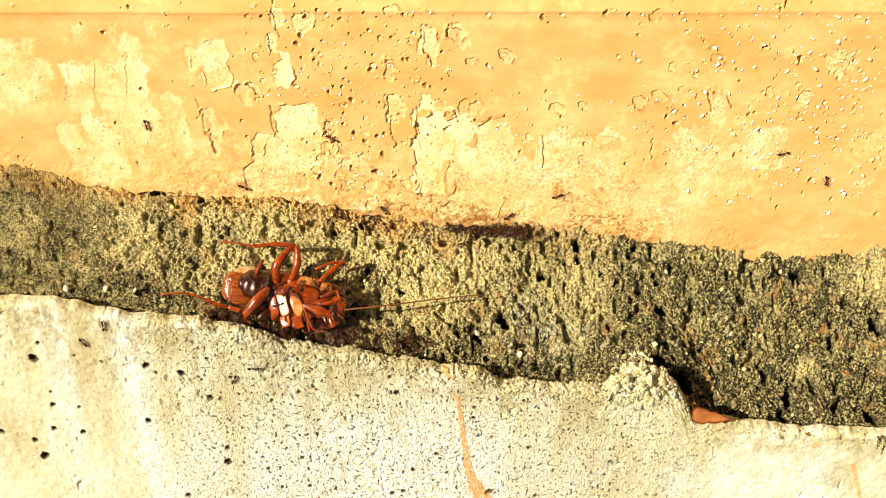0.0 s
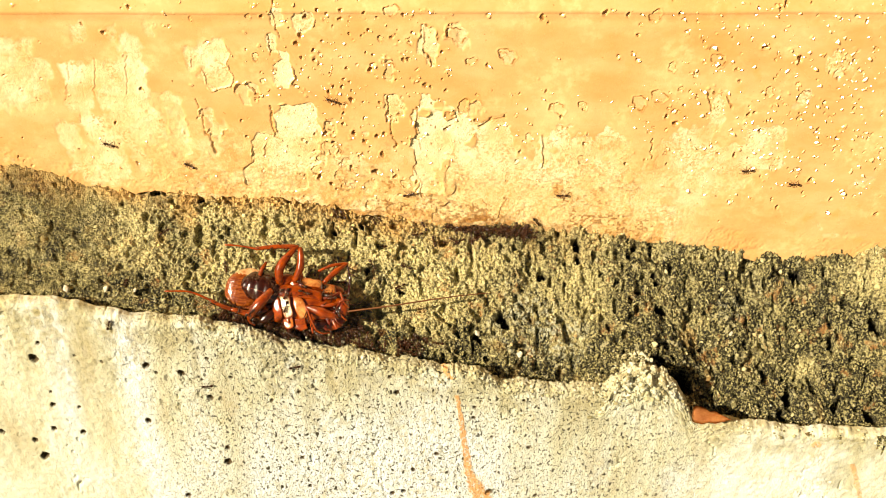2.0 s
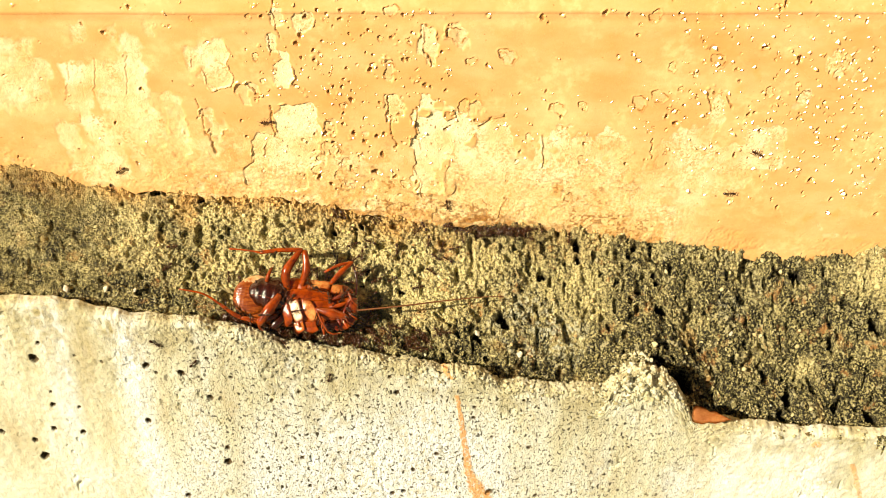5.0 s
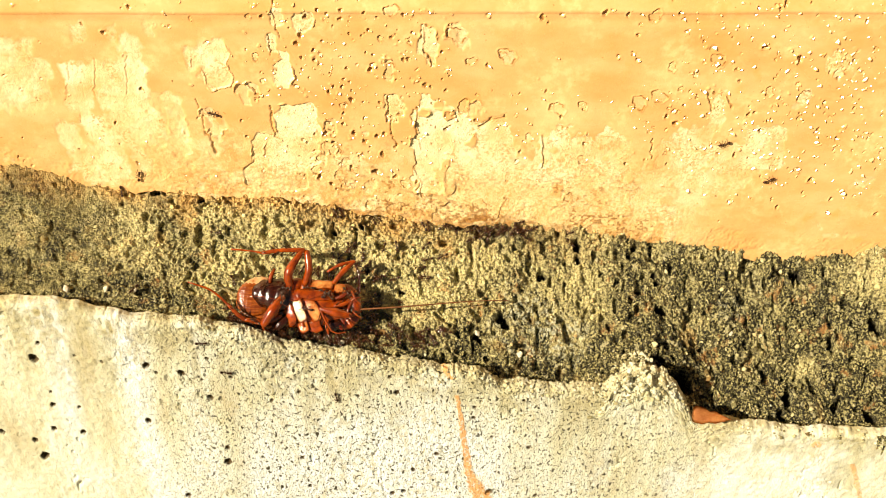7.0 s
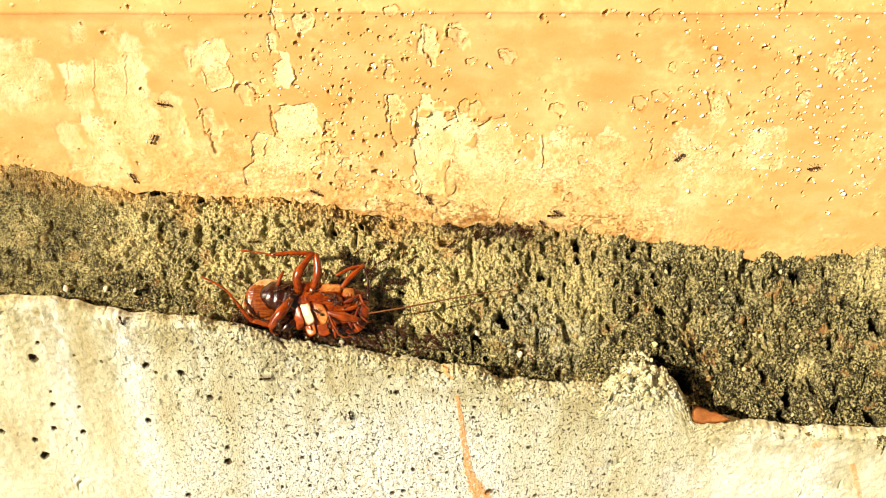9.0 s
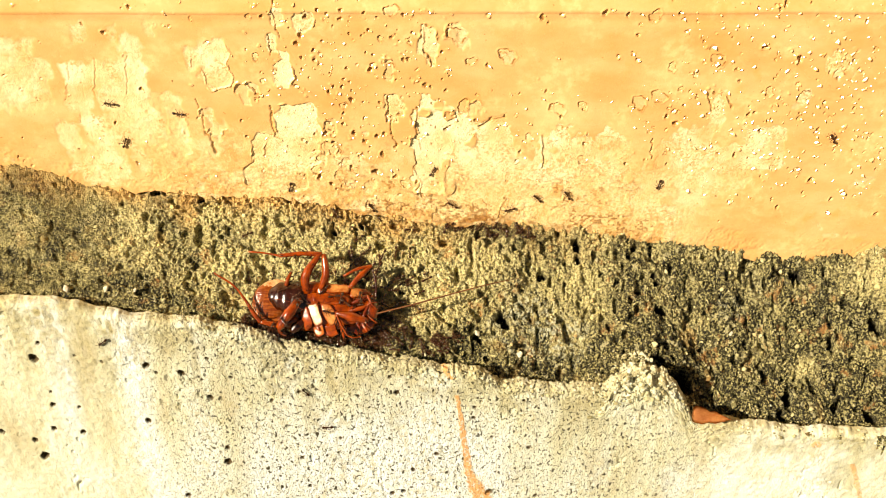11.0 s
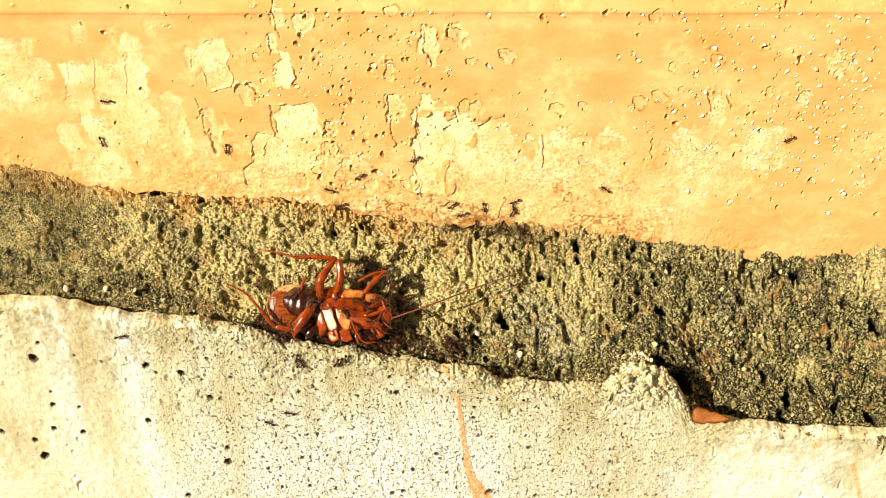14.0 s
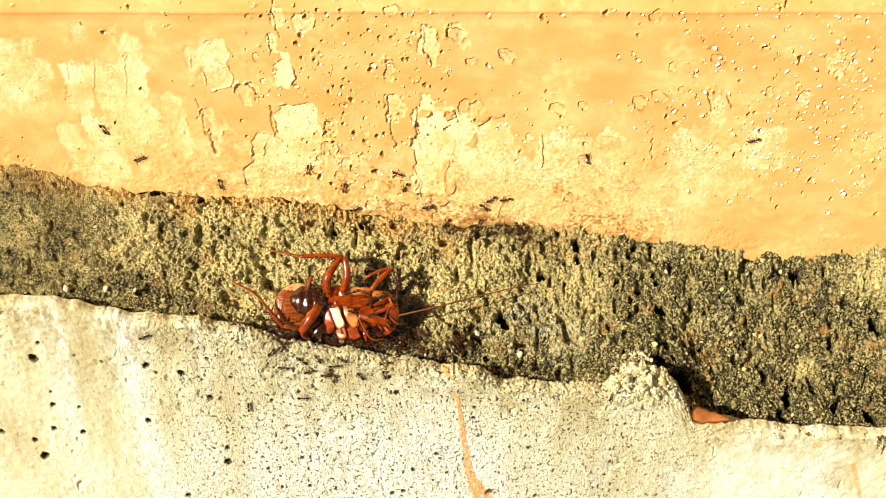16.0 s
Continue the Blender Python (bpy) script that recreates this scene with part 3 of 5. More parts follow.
    big = smooth(-0.012, 0.0, x) * smooth(0.05, 0.03, x)
    mottle = 0.35 + 0.25 * big + (0.65 - 0.25 * big) * smooth(-0.45, 0.15, fbm(x / 0.006, z / 0.006, 65, 4) + 0.25 * smooth(0.03, -0.02, x) * smooth(-0.07, -0.05, x))
    return sheet("wall_painted", np.stack([x, y, z], -1), {"peel": peel * mottle, "grime_shade": grime_shade, "rust": 0.3 + 0.7 * smooth(0.03, 0.09, x), "speckle": smooth(-0.005, 0.02, x), "crumbly": crumbly}, PAINT,
                 "wall with blistered and peeling glossy orange paint", "wall")


# Deep pits of the mortar: x, y, radius (mm)
PITS = ((35.5, 32.1, 1.5), (35.8, 29.5, 1.0), (56.1, 27.5, 1.0), (56.8, 26.1, 0.9), (51.8, 23.3, 1.0), (57.6, 20.8, 1.6), (69.0, 16.8, 0.9), (86.5, 14.9, 1.3),
        (92.9, 10.8, 2.0), (91.6, 7.4, 1.9), (105.0, 20.5, 1.6), (116.6, 22.7, 2.0), (115.6, 7.9, 2.0), (95.8, 31.7, 1.9), (106.4, 9.9, 1.7),
        (51.0, 32.6, 0.9), (15.7, 16.8, 1.9), (9.0, 12.6, 1.2), (26.3, 26.1, 1.2), (-19.7, 22.9, 0.9), (-21.3, 31.6, 0.9))
PITS_FAR = ((62.5, 8.2, 3.6), (57.0, 10.5, 2.0), (-28.5, 29.7, 0.9), (-62.7, 32.9, 0.9),
            (-74.5, 34.0, 1.2), (-82.7, 30.9, 0.7), (-106.1, 5.1, 1.8), (-10.8, 19.9, 0.9))


def scatter_grains(pts, algae, dust):
    """Sand grains and crumbs bedded in the mortar, as one mesh."""
    rng = np.random.default_rng(61)
    bm = bmesh.new()
    bmesh.ops.create_icosphere(bm, subdivisions=1, radius=1)
    ball = np.array([v.co[:] for v in bm.verts])
    faces = np.array([[v.index for v in f.verts] for f in bm.faces])
    bm.free()
    ny, nx, _ = pts.shape
    wanted = 9500
    row, col = rng.integers(4, ny - 14, wanted), rng.integers(len(OUT) + 2, nx - len(OUT) - 2, wanted)
    place = pts[row, col]
    keep = (rng.random(wanted) < (0.25 + 0.75 * smooth(-0.10, -0.06, place[:, 0])) * (0.45 + 0.55 * smooth(0.11, 0.07, place[:, 0])))
    row, col, place = row[keep], col[keep], place[keep]
    n = len(place)
    size = 0.00012 + 0.00020 * rng.random(n) + 0.0004 * rng.random(n) ** 10
    size *= 1 + 0.35 * smooth(0.03, 0.08, place[:, 0])
    quat = rng.normal(size=(n, 4))
    quat /= np.linalg.norm(quat, axis=1)[:, None]
    w, a, b, c = quat.T
    turn = np.stack([1 - 2 * (b * b + c * c), 2 * (a * b - c * w), 2 * (a * c + b * w), 2 * (a * b + c * w), 1 - 2 * (a * a + c * c),
                     2 * (b * c - a * w), 2 * (a * c - b * w), 2 * (b * c + a * w), 1 - 2 * (a * a + b * b)], -1).reshape(n, 3, 3)
    lumps = 1 + 0.26 * rng.normal(size=(n, len(ball), 1)).clip(-1.6, 1.6)
    shape = ball[None] * lumps * np.stack([np.ones(n), rng.uniform(0.6, 1, n), rng.uniform(0.45, 0.9, n)], -1)[:, None]
    verts = np.einsum("nij,nvj->nvi", turn, shape) * size[:, None, None] + place[:, None] + np.array([0.06, -0.64, 0.76]) * (0.35 * size)[:, None, None]
    tris = (faces[None] + (np.arange(n) * len(ball))[:, None, None]).reshape(-1, 3)
    me = bpy.data.meshes.new("sand_grains")
    me.vertices.add(n * len(ball))
    me.vertices.foreach_set("co", verts.reshape(-1).astype(np.float32))
    me.loops.add(tris.size)
    me.loops.foreach_set("vertex_index", tris.reshape(-1).astype(np.int32))
    me.polygons.add(len(tris))
    me.polygons.foreach_set("loop_start", np.arange(0, tris.size, 3, dtype=np.int32))
    me.polygons.foreach_set("use_smooth", np.zeros(len(tris), dtype=bool))
    me.update(calc_edges=True)
    for key, grid in (("algae", algae), ("dust", dust)):
        at = me.attributes.new(key, "FLOAT", "POINT")
        at.data.foreach_set("value", np.repeat(grid[row, col], len(ball)).astype(np.float32))
    me.materials.append(GRAINS)
    tagged(new("sand_grains", me), "loose sand grains and crumbs bedded in the mortar ledge", "sand", kind="stuff")


def build_ledge():
    y0 = np.linspace(0.0012, DEPTH + 0.006, 290)[:, None]
    x = np.broadcast_to(XS, (290, len(XS)))
    y = np.broadcast_to(y0, x.shape)
    front, top = lip_mean(XS), foot_line(XS) * 0.3 + along(XS, PAINT_FOOT) * 0.7
    k = np.clip((y - 0.0070) / (DEPTH - 0.0070), 0, 1.2)
    sunk = 0.0030
    z = (front - sunk) + (top + sunk - front) * (0.86 * k + 0.14 * k ** 2)
    z = z + 0.0008 * smooth(0.006, 0.0012, y)
    smoothness = smooth(-0.06, -0.095, x)
    coarse = smooth(0.04, 0.09, x)
    h = 0.0010 * vnoise(x / 0.011, y / 0.009, 71) + 0.0007 * vnoise(x / 0.004, y / 0.0035, 72)
    wx, wy = x + 0.0004 * vnoise(x / 0.0011, y / 0.0011, 84), y + 0.0004 * vnoise(x / 0.0011, y / 0.0011, 85)
    f1, own1 = cells(wx / 0.0012, wy / 0.0010, 73)
    f2, own2 = cells(wx / 0.0006, wy / 0.0005, 76)
    f3, own3 = cells(wx / 0.0033, wy / 0.0028, 79)
    cap1 = np.clip(1 - (f1 / 0.70) ** 2, 0, 1)
    cap2 = np.clip(1 - (f2 / 0.66) ** 2, 0, 1)
    grit = 0.0009 * cap1 ** 0.6 * own1 + 0.00075 * cap2 ** 0.6 * own2 + 0.00045 * fbm(x / 0.0008, y / 0.0007, 86, 2)
    grit += coarse * 0.0010 * np.sqrt(np.clip(1 - (f3 / 0.6) ** 2, 0, 1)) * own3
    h += grit * (1 - 0.6 * smoothness)
    open_pores = smooth(0.38, 0.70, vnoise(wx / 0.0019, wy / 0.0018, 81)) * (1 - 0.7 * smoothness)
    h -= 0.0021 * open_pores
    hollow = smooth(0.30, 0.62, fbm(x / 0.0042, y / 0.0034, 83, 3)) * (1 - 0.8 * smoothness)
    h -= 0.0014 * hollow
    pit_shade = np.zeros(x.shape)
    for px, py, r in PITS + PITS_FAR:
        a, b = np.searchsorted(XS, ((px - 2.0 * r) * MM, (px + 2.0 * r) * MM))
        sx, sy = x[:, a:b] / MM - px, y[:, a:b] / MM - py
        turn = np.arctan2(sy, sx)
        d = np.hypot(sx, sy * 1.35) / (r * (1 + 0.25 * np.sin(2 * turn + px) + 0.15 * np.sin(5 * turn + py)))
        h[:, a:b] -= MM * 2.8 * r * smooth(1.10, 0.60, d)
        # mask of the painted shade, over each pit's inside
        pit_shade[:, a:b] = np.maximum(pit_shade[:, a:b], smooth(1.0, 0.6, d))
    h *= smooth(0.135, 0.127, np.abs(x))
    pts = np.stack([x, y - 0.63 * h, z + 0.78 * h], -1)
    skirt = pts[:1].copy()
    skirt[..., 1] = 0.0012
    skirt[..., 2] -= 0.03
    pts = np.concatenate([skirt, pts])
    x, y = np.vstack([x[:1], x]), np.vstack([y[:1], y])
    up = (y - 0.0) / DEPTH
    algae = 0.22 + 0.5 * fbm(x / 0.02, y / 0.015, 91, 3)
    algae = algae + 0.56 * smooth(-0.045, -0.075, x) + 0.25 * smooth(-0.01, 0.02, x) + 0.50 * smooth(0.02, 0.060, x) - 0.15 * smooth(0.5, 1.0, up)
    algae = algae + 0.6 * np.exp(-(((x + 0.094) / 0.008) ** 2 + ((y - 0.022) / 0.009) ** 2)) + 0.9 * (1 - 0.75 * np.exp(-((x + 0.036) / 0.036) ** 4)) * smooth(0.50, 0.28, up + 0.12 * fbm(x / 0.006, y / 0.004, 98, 3))
    algae = algae - 0.45 * np.exp(-((x + 0.016) / 0.028) ** 2) * smooth(0.25, 0.5, up)
    algae = algae - 0.5 * np.exp(-(((x + 0.084) / 0.006) ** 2 + ((y - 0.024) / 0.008) ** 2))
    algae = np.clip(algae + 0.45 * vnoise(x / 0.007, y / 0.005, 93) + 0.35 * vnoise(x / 0.0022, y / 0.002, 94), 0, 1)
    dust = smooth(0.80, 1.05, up + 0.16 * fbm(x / 0.006, y / 0.005, 95, 3)) * smooth(0.06, 0.0, x)
    dust = np.clip(dust + 0.35 * smooth(0.70, 0.95, fbm(x / 0.006, y / 0.006, 97, 4) + 0.35), 0, 1)
    # pale lime crust, and a dark smear below the nest gap
    crust = np.exp(-((x - 0.027) / 0.017) ** 2 - ((y - 0.017) / 0.008) ** 2) + 0.5 * np.exp(-((x - 0.085) / 0.02) ** 2 - ((y - 0.026) / 0.006) ** 2)
    crust = smooth(0.40, 1.0, crust + 0.6 * fbm(x / 0.006, y / 0.005, 99, 4))
    algae = np.clip(algae + 0.9 * np.exp(-((x - 0.012) / 0.016) ** 2 - ((y - 0.034) / 0.0032) ** 2), 0, 1)
    dust = dust * (1 - 0.8 * np.exp(-((x - 0.012) / 0.016) ** 2 - ((y - 0.034) / 0.0032) ** 2))
    scatter_grains(pts, algae, dust)
    return sheet("ledge", pts, {"algae": algae, "dust": dust, "crust": crust, "pit_shade": np.vstack([pit_shade[:1], pit_shade]), "worn": 0.45 * smooth(-0.068, -0.095, x) * (0.3 + 0.7 * algae)}, MORTAR,
                 "rough crumbling mortar ledge stained dark with algae", "ledge")


# Air holes of the concrete face: x, z, radius (mm)
HOLES = ((-102.6, 2.6, 1.13), (-100.5, 7.8, 0.56), (-74.8, 0.1, 1.0), (-72.6, -2.3, 0.5), (-66.2, -2.5, 1.0), (-59.2, 2.6, 0.5), (-59.9, -11.1, 0.87), (-77.1, -19.6, 0.74),
         (-100.9, -13.6, 0.73), (-100.6, -9.1, 0.43), (-102.3, -22.4, 0.67), (-94.9, -23.9, 0.75), (-94.3, -14.6, 0.51), (-108.2, -26.9, 0.75), (-116.3, -23.6, 0.89), (-106.8, -33.0, 1.29),
         (-57.9, -35.3, 0.99), (-57.5, -29.9, 0.68), (-42.9, -28.2, 0.45), (-70.4, -49.0, 0.78), (-61.4, -4.8, 0.43), (-53.9, -3.9, 0.57))
HOLES_MORE = ((-44.2, -12.3, 0.51), (-11.9, -9.3, 0.8), (-37.0, -9.3, 0.65), (-28.7, 1.6, 0.43), (-21.9, -10.5, 0.51), (-37.8, -33.7, 0.61), (-36.5, -45.1, 0.62), (-1.7, -32.4, 0.61),
              (-8.1, -38.6, 0.54), (8.2, -14.8, 0.59), (8.0, -18.6, 0.66), (20.9, -12.3, 0.51), (22.8, -29.7, 0.53), (13.0, -25.8, 0.52), (12.6, -47.9, 1.09), (25.5, -49.3, 0.7),
              (-14.0, -47.9, 0.62), (-10.9, -47.2, 0.78), (-27.1, -26.2, 0.45), (32.4, -3.9, 0.57), (-13.5, -3.9, 0.5), (-85.7, 1.6, 0.5), (-92.1, 3.6, 0.42))
DRIP = ((-2.0, 0.6, 0.6), (3.0, -5.0, 0.7), (4.0, -13.0, 0.6), (5.0, -22.0, 0.85), (6.2, -32.0, 1.0), (6.8, -39.0, 1.1), (8.6, -44.5, 2.0), (11.0, -51.0, 3.2))


def build_kerb():
    lip = lip_line(XS)
    v = np.linspace(0, 1, 235)[:, None] ** 0.85
    z = np.vstack([np.full(len(XS), h) for h in (-0.30, -0.18, -0.10, -0.07)] + [-0.058 + (lip - 0.0018 + 0.058) * v])
    y, bend, run = np.zeros(z.shape), np.zeros(z.shape), z - (lip - 0.0018)
    # rounded top edge, then back and down behind
    for k in range(1, 11):
        a = radians(9 * k)
        y = np.vstack([y, np.full(len(XS), 0.0018 * (1 - math.cos(a)))])
        z = np.vstack([z, lip - 0.0018 + 0.0018 * math.sin(a)])
        bend, run = np.vstack([bend, np.full(len(XS), a)]), np.vstack([run, np.full(len(XS), 0.0018 * a)])
    for k in range(1, 13):
        back_y = 0.0018 + 0.00028 * k
        y = np.vstack([y, np.full(len(XS), back_y)])
        z = np.vstack([z, lip - 0.0002 * max(0, k - 4) ** 1.7])
        bend, run = np.vstack([bend, np.full(len(XS), math.pi / 2)]), np.vstack([run, np.full(len(XS), 0.0010 + back_y)])
    x = np.broadcast_to(XS, z.shape)
    wx, ws = x + 0.0005 * vnoise(x / 0.0013, run / 0.0013, 124), run + 0.0005 * vnoise(x / 0.0013, run / 0.0013, 125)
    ragged = 0.5 + 0.5 * fbm(x / 0.010, run / 0.008, 126, 3)
    edge = smooth(0.003 + 0.010 * ragged, 0.0, lip - z)
    f1, own1 = cells(wx / 0.0016, ws / 0.0014, 103)
    f4, own4 = cells(wx / 0.0008, ws / 0.0007, 109)
    h = 0.00030 * fbm(x / 0.012, z / 0.012, 101, 3) + 0.00010 * vnoise(x / 0.0012, z / 0.0012, 102)
    h += edge * (0.0003 * smooth(-0.10, -0.06, x) * fbm(x / 0.0035, run / 0.003, 127, 2) + (0.25 + 0.75 * smooth(-0.085, -0.05, x)) * (0.3 + 0.7 * smooth(0.085, 0.06, x)) * (0.0004 * (0.55 - f1) * own1 + 0.0007 * (0.5 - f4) * own4 + 0.00050 * fbm(x / 0.0006, run / 0.0006, 115, 2)))
    crumb = np.exp(-((x - 0.051) / 0.009) ** 2) * smooth(0.018, 0.0, lip - z)
    f2, own2 = cells(wx / 0.0032, ws / 0.003, 106)
    h += crumb * (0.0042 * (0.6 - f2) * (0.2 + own2) + 0.0016 * (0.5 - f1) * own1)
    pocks = smooth(0.42, 0.62, vnoise(x / 0.0011, z / 0.0012, 104) + 0.18 * vnoise(x / 0.02, z / 0.02, 105))
    h -= 0.00045 * pocks * smooth(0.62, 0.9, 0.5 + 0.5 * vnoise(x / 0.009, z / 0.009, 108))
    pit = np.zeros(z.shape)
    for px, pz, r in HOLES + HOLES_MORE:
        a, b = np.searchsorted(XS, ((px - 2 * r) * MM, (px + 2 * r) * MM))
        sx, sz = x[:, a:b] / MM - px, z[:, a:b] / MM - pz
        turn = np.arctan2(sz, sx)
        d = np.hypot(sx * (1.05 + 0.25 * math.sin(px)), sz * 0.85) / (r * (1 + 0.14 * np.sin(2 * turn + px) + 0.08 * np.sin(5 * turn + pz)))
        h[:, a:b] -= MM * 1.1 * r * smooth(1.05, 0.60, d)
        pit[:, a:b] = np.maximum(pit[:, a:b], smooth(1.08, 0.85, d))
    line = np.array(DRIP) * MM
    dx, dw = np.interp(-z, -line[:, 1], line[:, 0]), np.interp(-z, -line[:, 1], line[:, 2])
    torn = 0.35 * vnoise(x / 0.0012, z / 0.0016, 111)
    drip = smooth(1.1, 0.75, np.abs(x - dx) / dw + torn) * (z < 0.001) * (np.abs(z + 0.0075) > 0.0028)
    flake = smooth(1.1, 0.8, np.hypot((x - 0.0995) / 0.0014, (z + 0.0285) / 0.0016) + torn)
    streak = smooth(1.1, 0.8, np.abs(x - 0.112 - 0.35 * (-0.040 - z)) / 0.0008 + torn) * (z < -0.036)
    drip = np.maximum(np.maximum(drip, flake * 0.8), streak * 0.7)
    h += 0.00012 * drip
    streaks = smooth(0.10, 0.6, vnoise(x / 0.0024, z / 0.026, 113) + 0.5 * vnoise(x / 0.0008, z / 0.002, 118)) * smooth(0.045, 0.0, lip - z) * smooth(0.0, -0.03, x)
    stain = np.clip(0.7 * streaks + 0.75 * edge * smooth(0.25, 0.7, vnoise(x / 0.005, z / 0.003, 114)) * smooth(0.0, 0.004, lip - z + 0.002), 0, 1)
    stain = np.maximum(stain, 0.5 * smooth(0.35, 0.7, fbm(x / 0.022, z / 0.02, 117, 4)) * smooth(0.0, 0.02, x))
    stain = np.maximum(stain, 0.7 * crumb * smooth(-0.3, 0.4, fbm(x / 0.003, z / 0.003, 121, 3)))
    stain = np.maximum(stain, 0.75 * smooth(0.018, 0.002, lip - z) * smooth(-0.4, 0.5, fbm(x / 0.004, z / 0.005, 119, 3)))
    rim = 0.5 + 0.6 * fbm(x / 0.009, z / 0.006, 122, 4)
    stain = np.maximum(stain, 0.85 * smooth(0.0, 0.5, rim - (lip - z) / (0.005 + 0.006 * smooth(0.02, 0.05, x))) * (0.5 + 0.5 * smooth(-0.3, 0.4, vnoise(x / 0.0011, z / 0.001, 123))))
    stain = np.maximum(stain, 0.6 * smooth(0.05, 0.07, x) * smooth(0.008, 0.001, lip - z) * smooth(-0.3, 0.3, fbm(x / 0.003, z / 0.003, 129, 3)))
    stain = np.maximum(stain, smooth(0.0030, 0.0042, y))
    h *= smooth(0.135, 0.127, np.abs(x)) * smooth(-0.07, -0.058, z)
    white = smooth(0.0, 1.0, 1.5 * np.exp(-((x + 0.020) / 0.042) ** 2 - ((z + 0.040) / 0.026) ** 2) + np.exp(-((x + 0.0965) / 0.006) ** 2) * smooth(-0.05, 0.01, z)
                   + 0.9 * np.exp(-((x + 0.078) / 0.005) ** 2) + 0.7 * np.exp(-((x - 0.075) / 0.035) ** 2 - ((z + 0.045) / 0.012) ** 2)
                   + 0.55 * fbm(x / 0.007, z / 0.03, 128, 4) - 0.12)
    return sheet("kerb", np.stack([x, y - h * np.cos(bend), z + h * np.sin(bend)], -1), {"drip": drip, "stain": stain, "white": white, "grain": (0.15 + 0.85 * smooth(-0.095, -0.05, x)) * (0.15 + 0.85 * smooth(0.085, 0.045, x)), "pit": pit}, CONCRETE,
                 "sunlit pale concrete kerb face with air holes and a paint drip", "kerb")


wall, wall_tree = build_wall()
ledge, ledge_tree = build_ledge()
kerb, kerb_tree = build_kerb()


def build_core():
    """The body of the wall behind the painted face, and the ends of the ledge."""
    bm = bmesh.new()
    half, rise = XS[-1] + 0.004, 1.2
    for x0, x1, y0, y1, z0, z1 in ((-half, half, 0.042, 0.24, -0.3, rise), (-half, -half + 0.004, 0.0, 0.042, -0.3, 0.05), (half - 0.004, half, 0.0, 0.042, -0.3, -0.06)):
        made = bmesh.ops.create_cube(bm, size=1)["verts"]
        for v in made:
            v.co = Vector(((x0 + x1) / 2 + v.co.x * (x1 - x0), (y0 + y1) / 2 + v.co.y * (y1 - y0), (z0 + z1) / 2 + v.co.z * (z1 - z0)))
    me = bpy.data.meshes.new("wall_core")
    bm.to_mesh(me)
    bm.free()
    me.materials.append(PAINT)
    tagged(new("wall_core", me), "plain orange painted body of the wall", "wall", kind="structure")


build_core()


def build_ground():
    bm = bmesh.new()
    bmesh.ops.create_grid(bm, x_segments=8, y_segments=8, size=400)
    me = bpy.data.meshes.new("ground")
    bm.to_mesh(me)
    bm.free()
    me.materials.append(ground_material())
    ob = tagged(new("ground", me), "plain grey paved ground below the kerb", "ground", kind="structure")
    ob.location.z = -0.3


build_ground()


# ---- shapes ----
def tube(bm, points, radii, sides=10, caps=True):
    """A tapered tube along points; round ends."""
    pts = [Vector(p) for p in points]
    rings = []
    n = len(pts)
    side = None
    for i, p in enumerate(pts):
        way = (pts[min(i + 1, n - 1)] - pts[max(i - 1, 0)]).normalized()
        if side is None:
            side = way.orthogonal().normalized()
        side = (side - way * side.dot(way)).normalized()
        other = way.cross(side)
        rings.append([bm.verts.new(p + (side * math.cos(a) + other * math.sin(a)) * radii[i])
                      for a in (2 * math.pi * k / sides for k in range(sides))])
    for a, b in zip(rings, rings[1:]):
        for k in range(sides):
            bm.faces.new((a[k], a[(k + 1) % sides], b[(k + 1) % sides], b[k]))
    if caps:
        for ring, p, q, r in ((rings[0], pts[0], pts[1], radii[0]), (rings[-1], pts[-1], pts[-2], radii[-1])):
            tip = bm.verts.new(p + (p - q).normalized() * r * 0.6)
            for k in range(sides):
                bm.faces.new((ring[k], ring[(k + 1) % sides], tip))


def bead(bm, centre, size, turn=0.0, tilt=0.0, u=16, v=10, taper=0.0, ribs=0, rib_depth=0.06, flat_top=0.0):
    """A rounded body: tapered, ribbed across, or flattened above."""
    m = Matrix.Translation(centre) @ pose(0, 0, 0, 0, tilt, 0) @ pose(0, 0, 0, 0, 0, turn)
    made = bmesh.ops.create_uvsphere(bm, u_segments=u, v_segments=v, radius=1)["verts"]
    for vert in made:
        p = Vector((vert.co.z, vert.co.x, vert.co.y))
        k = 1 - taper * p.x
        if ribs:
            k *= 1 - rib_depth * (0.5 + 0.5 * math.cos(p.x * ribs * math.pi)) ** 2
        z = p.z * k
        if flat_top and z > 0:
            z *= 1 - flat_top
        vert.co = m @ Vector((p.x * size[0], p.y * k * size[1], z * size[2]))


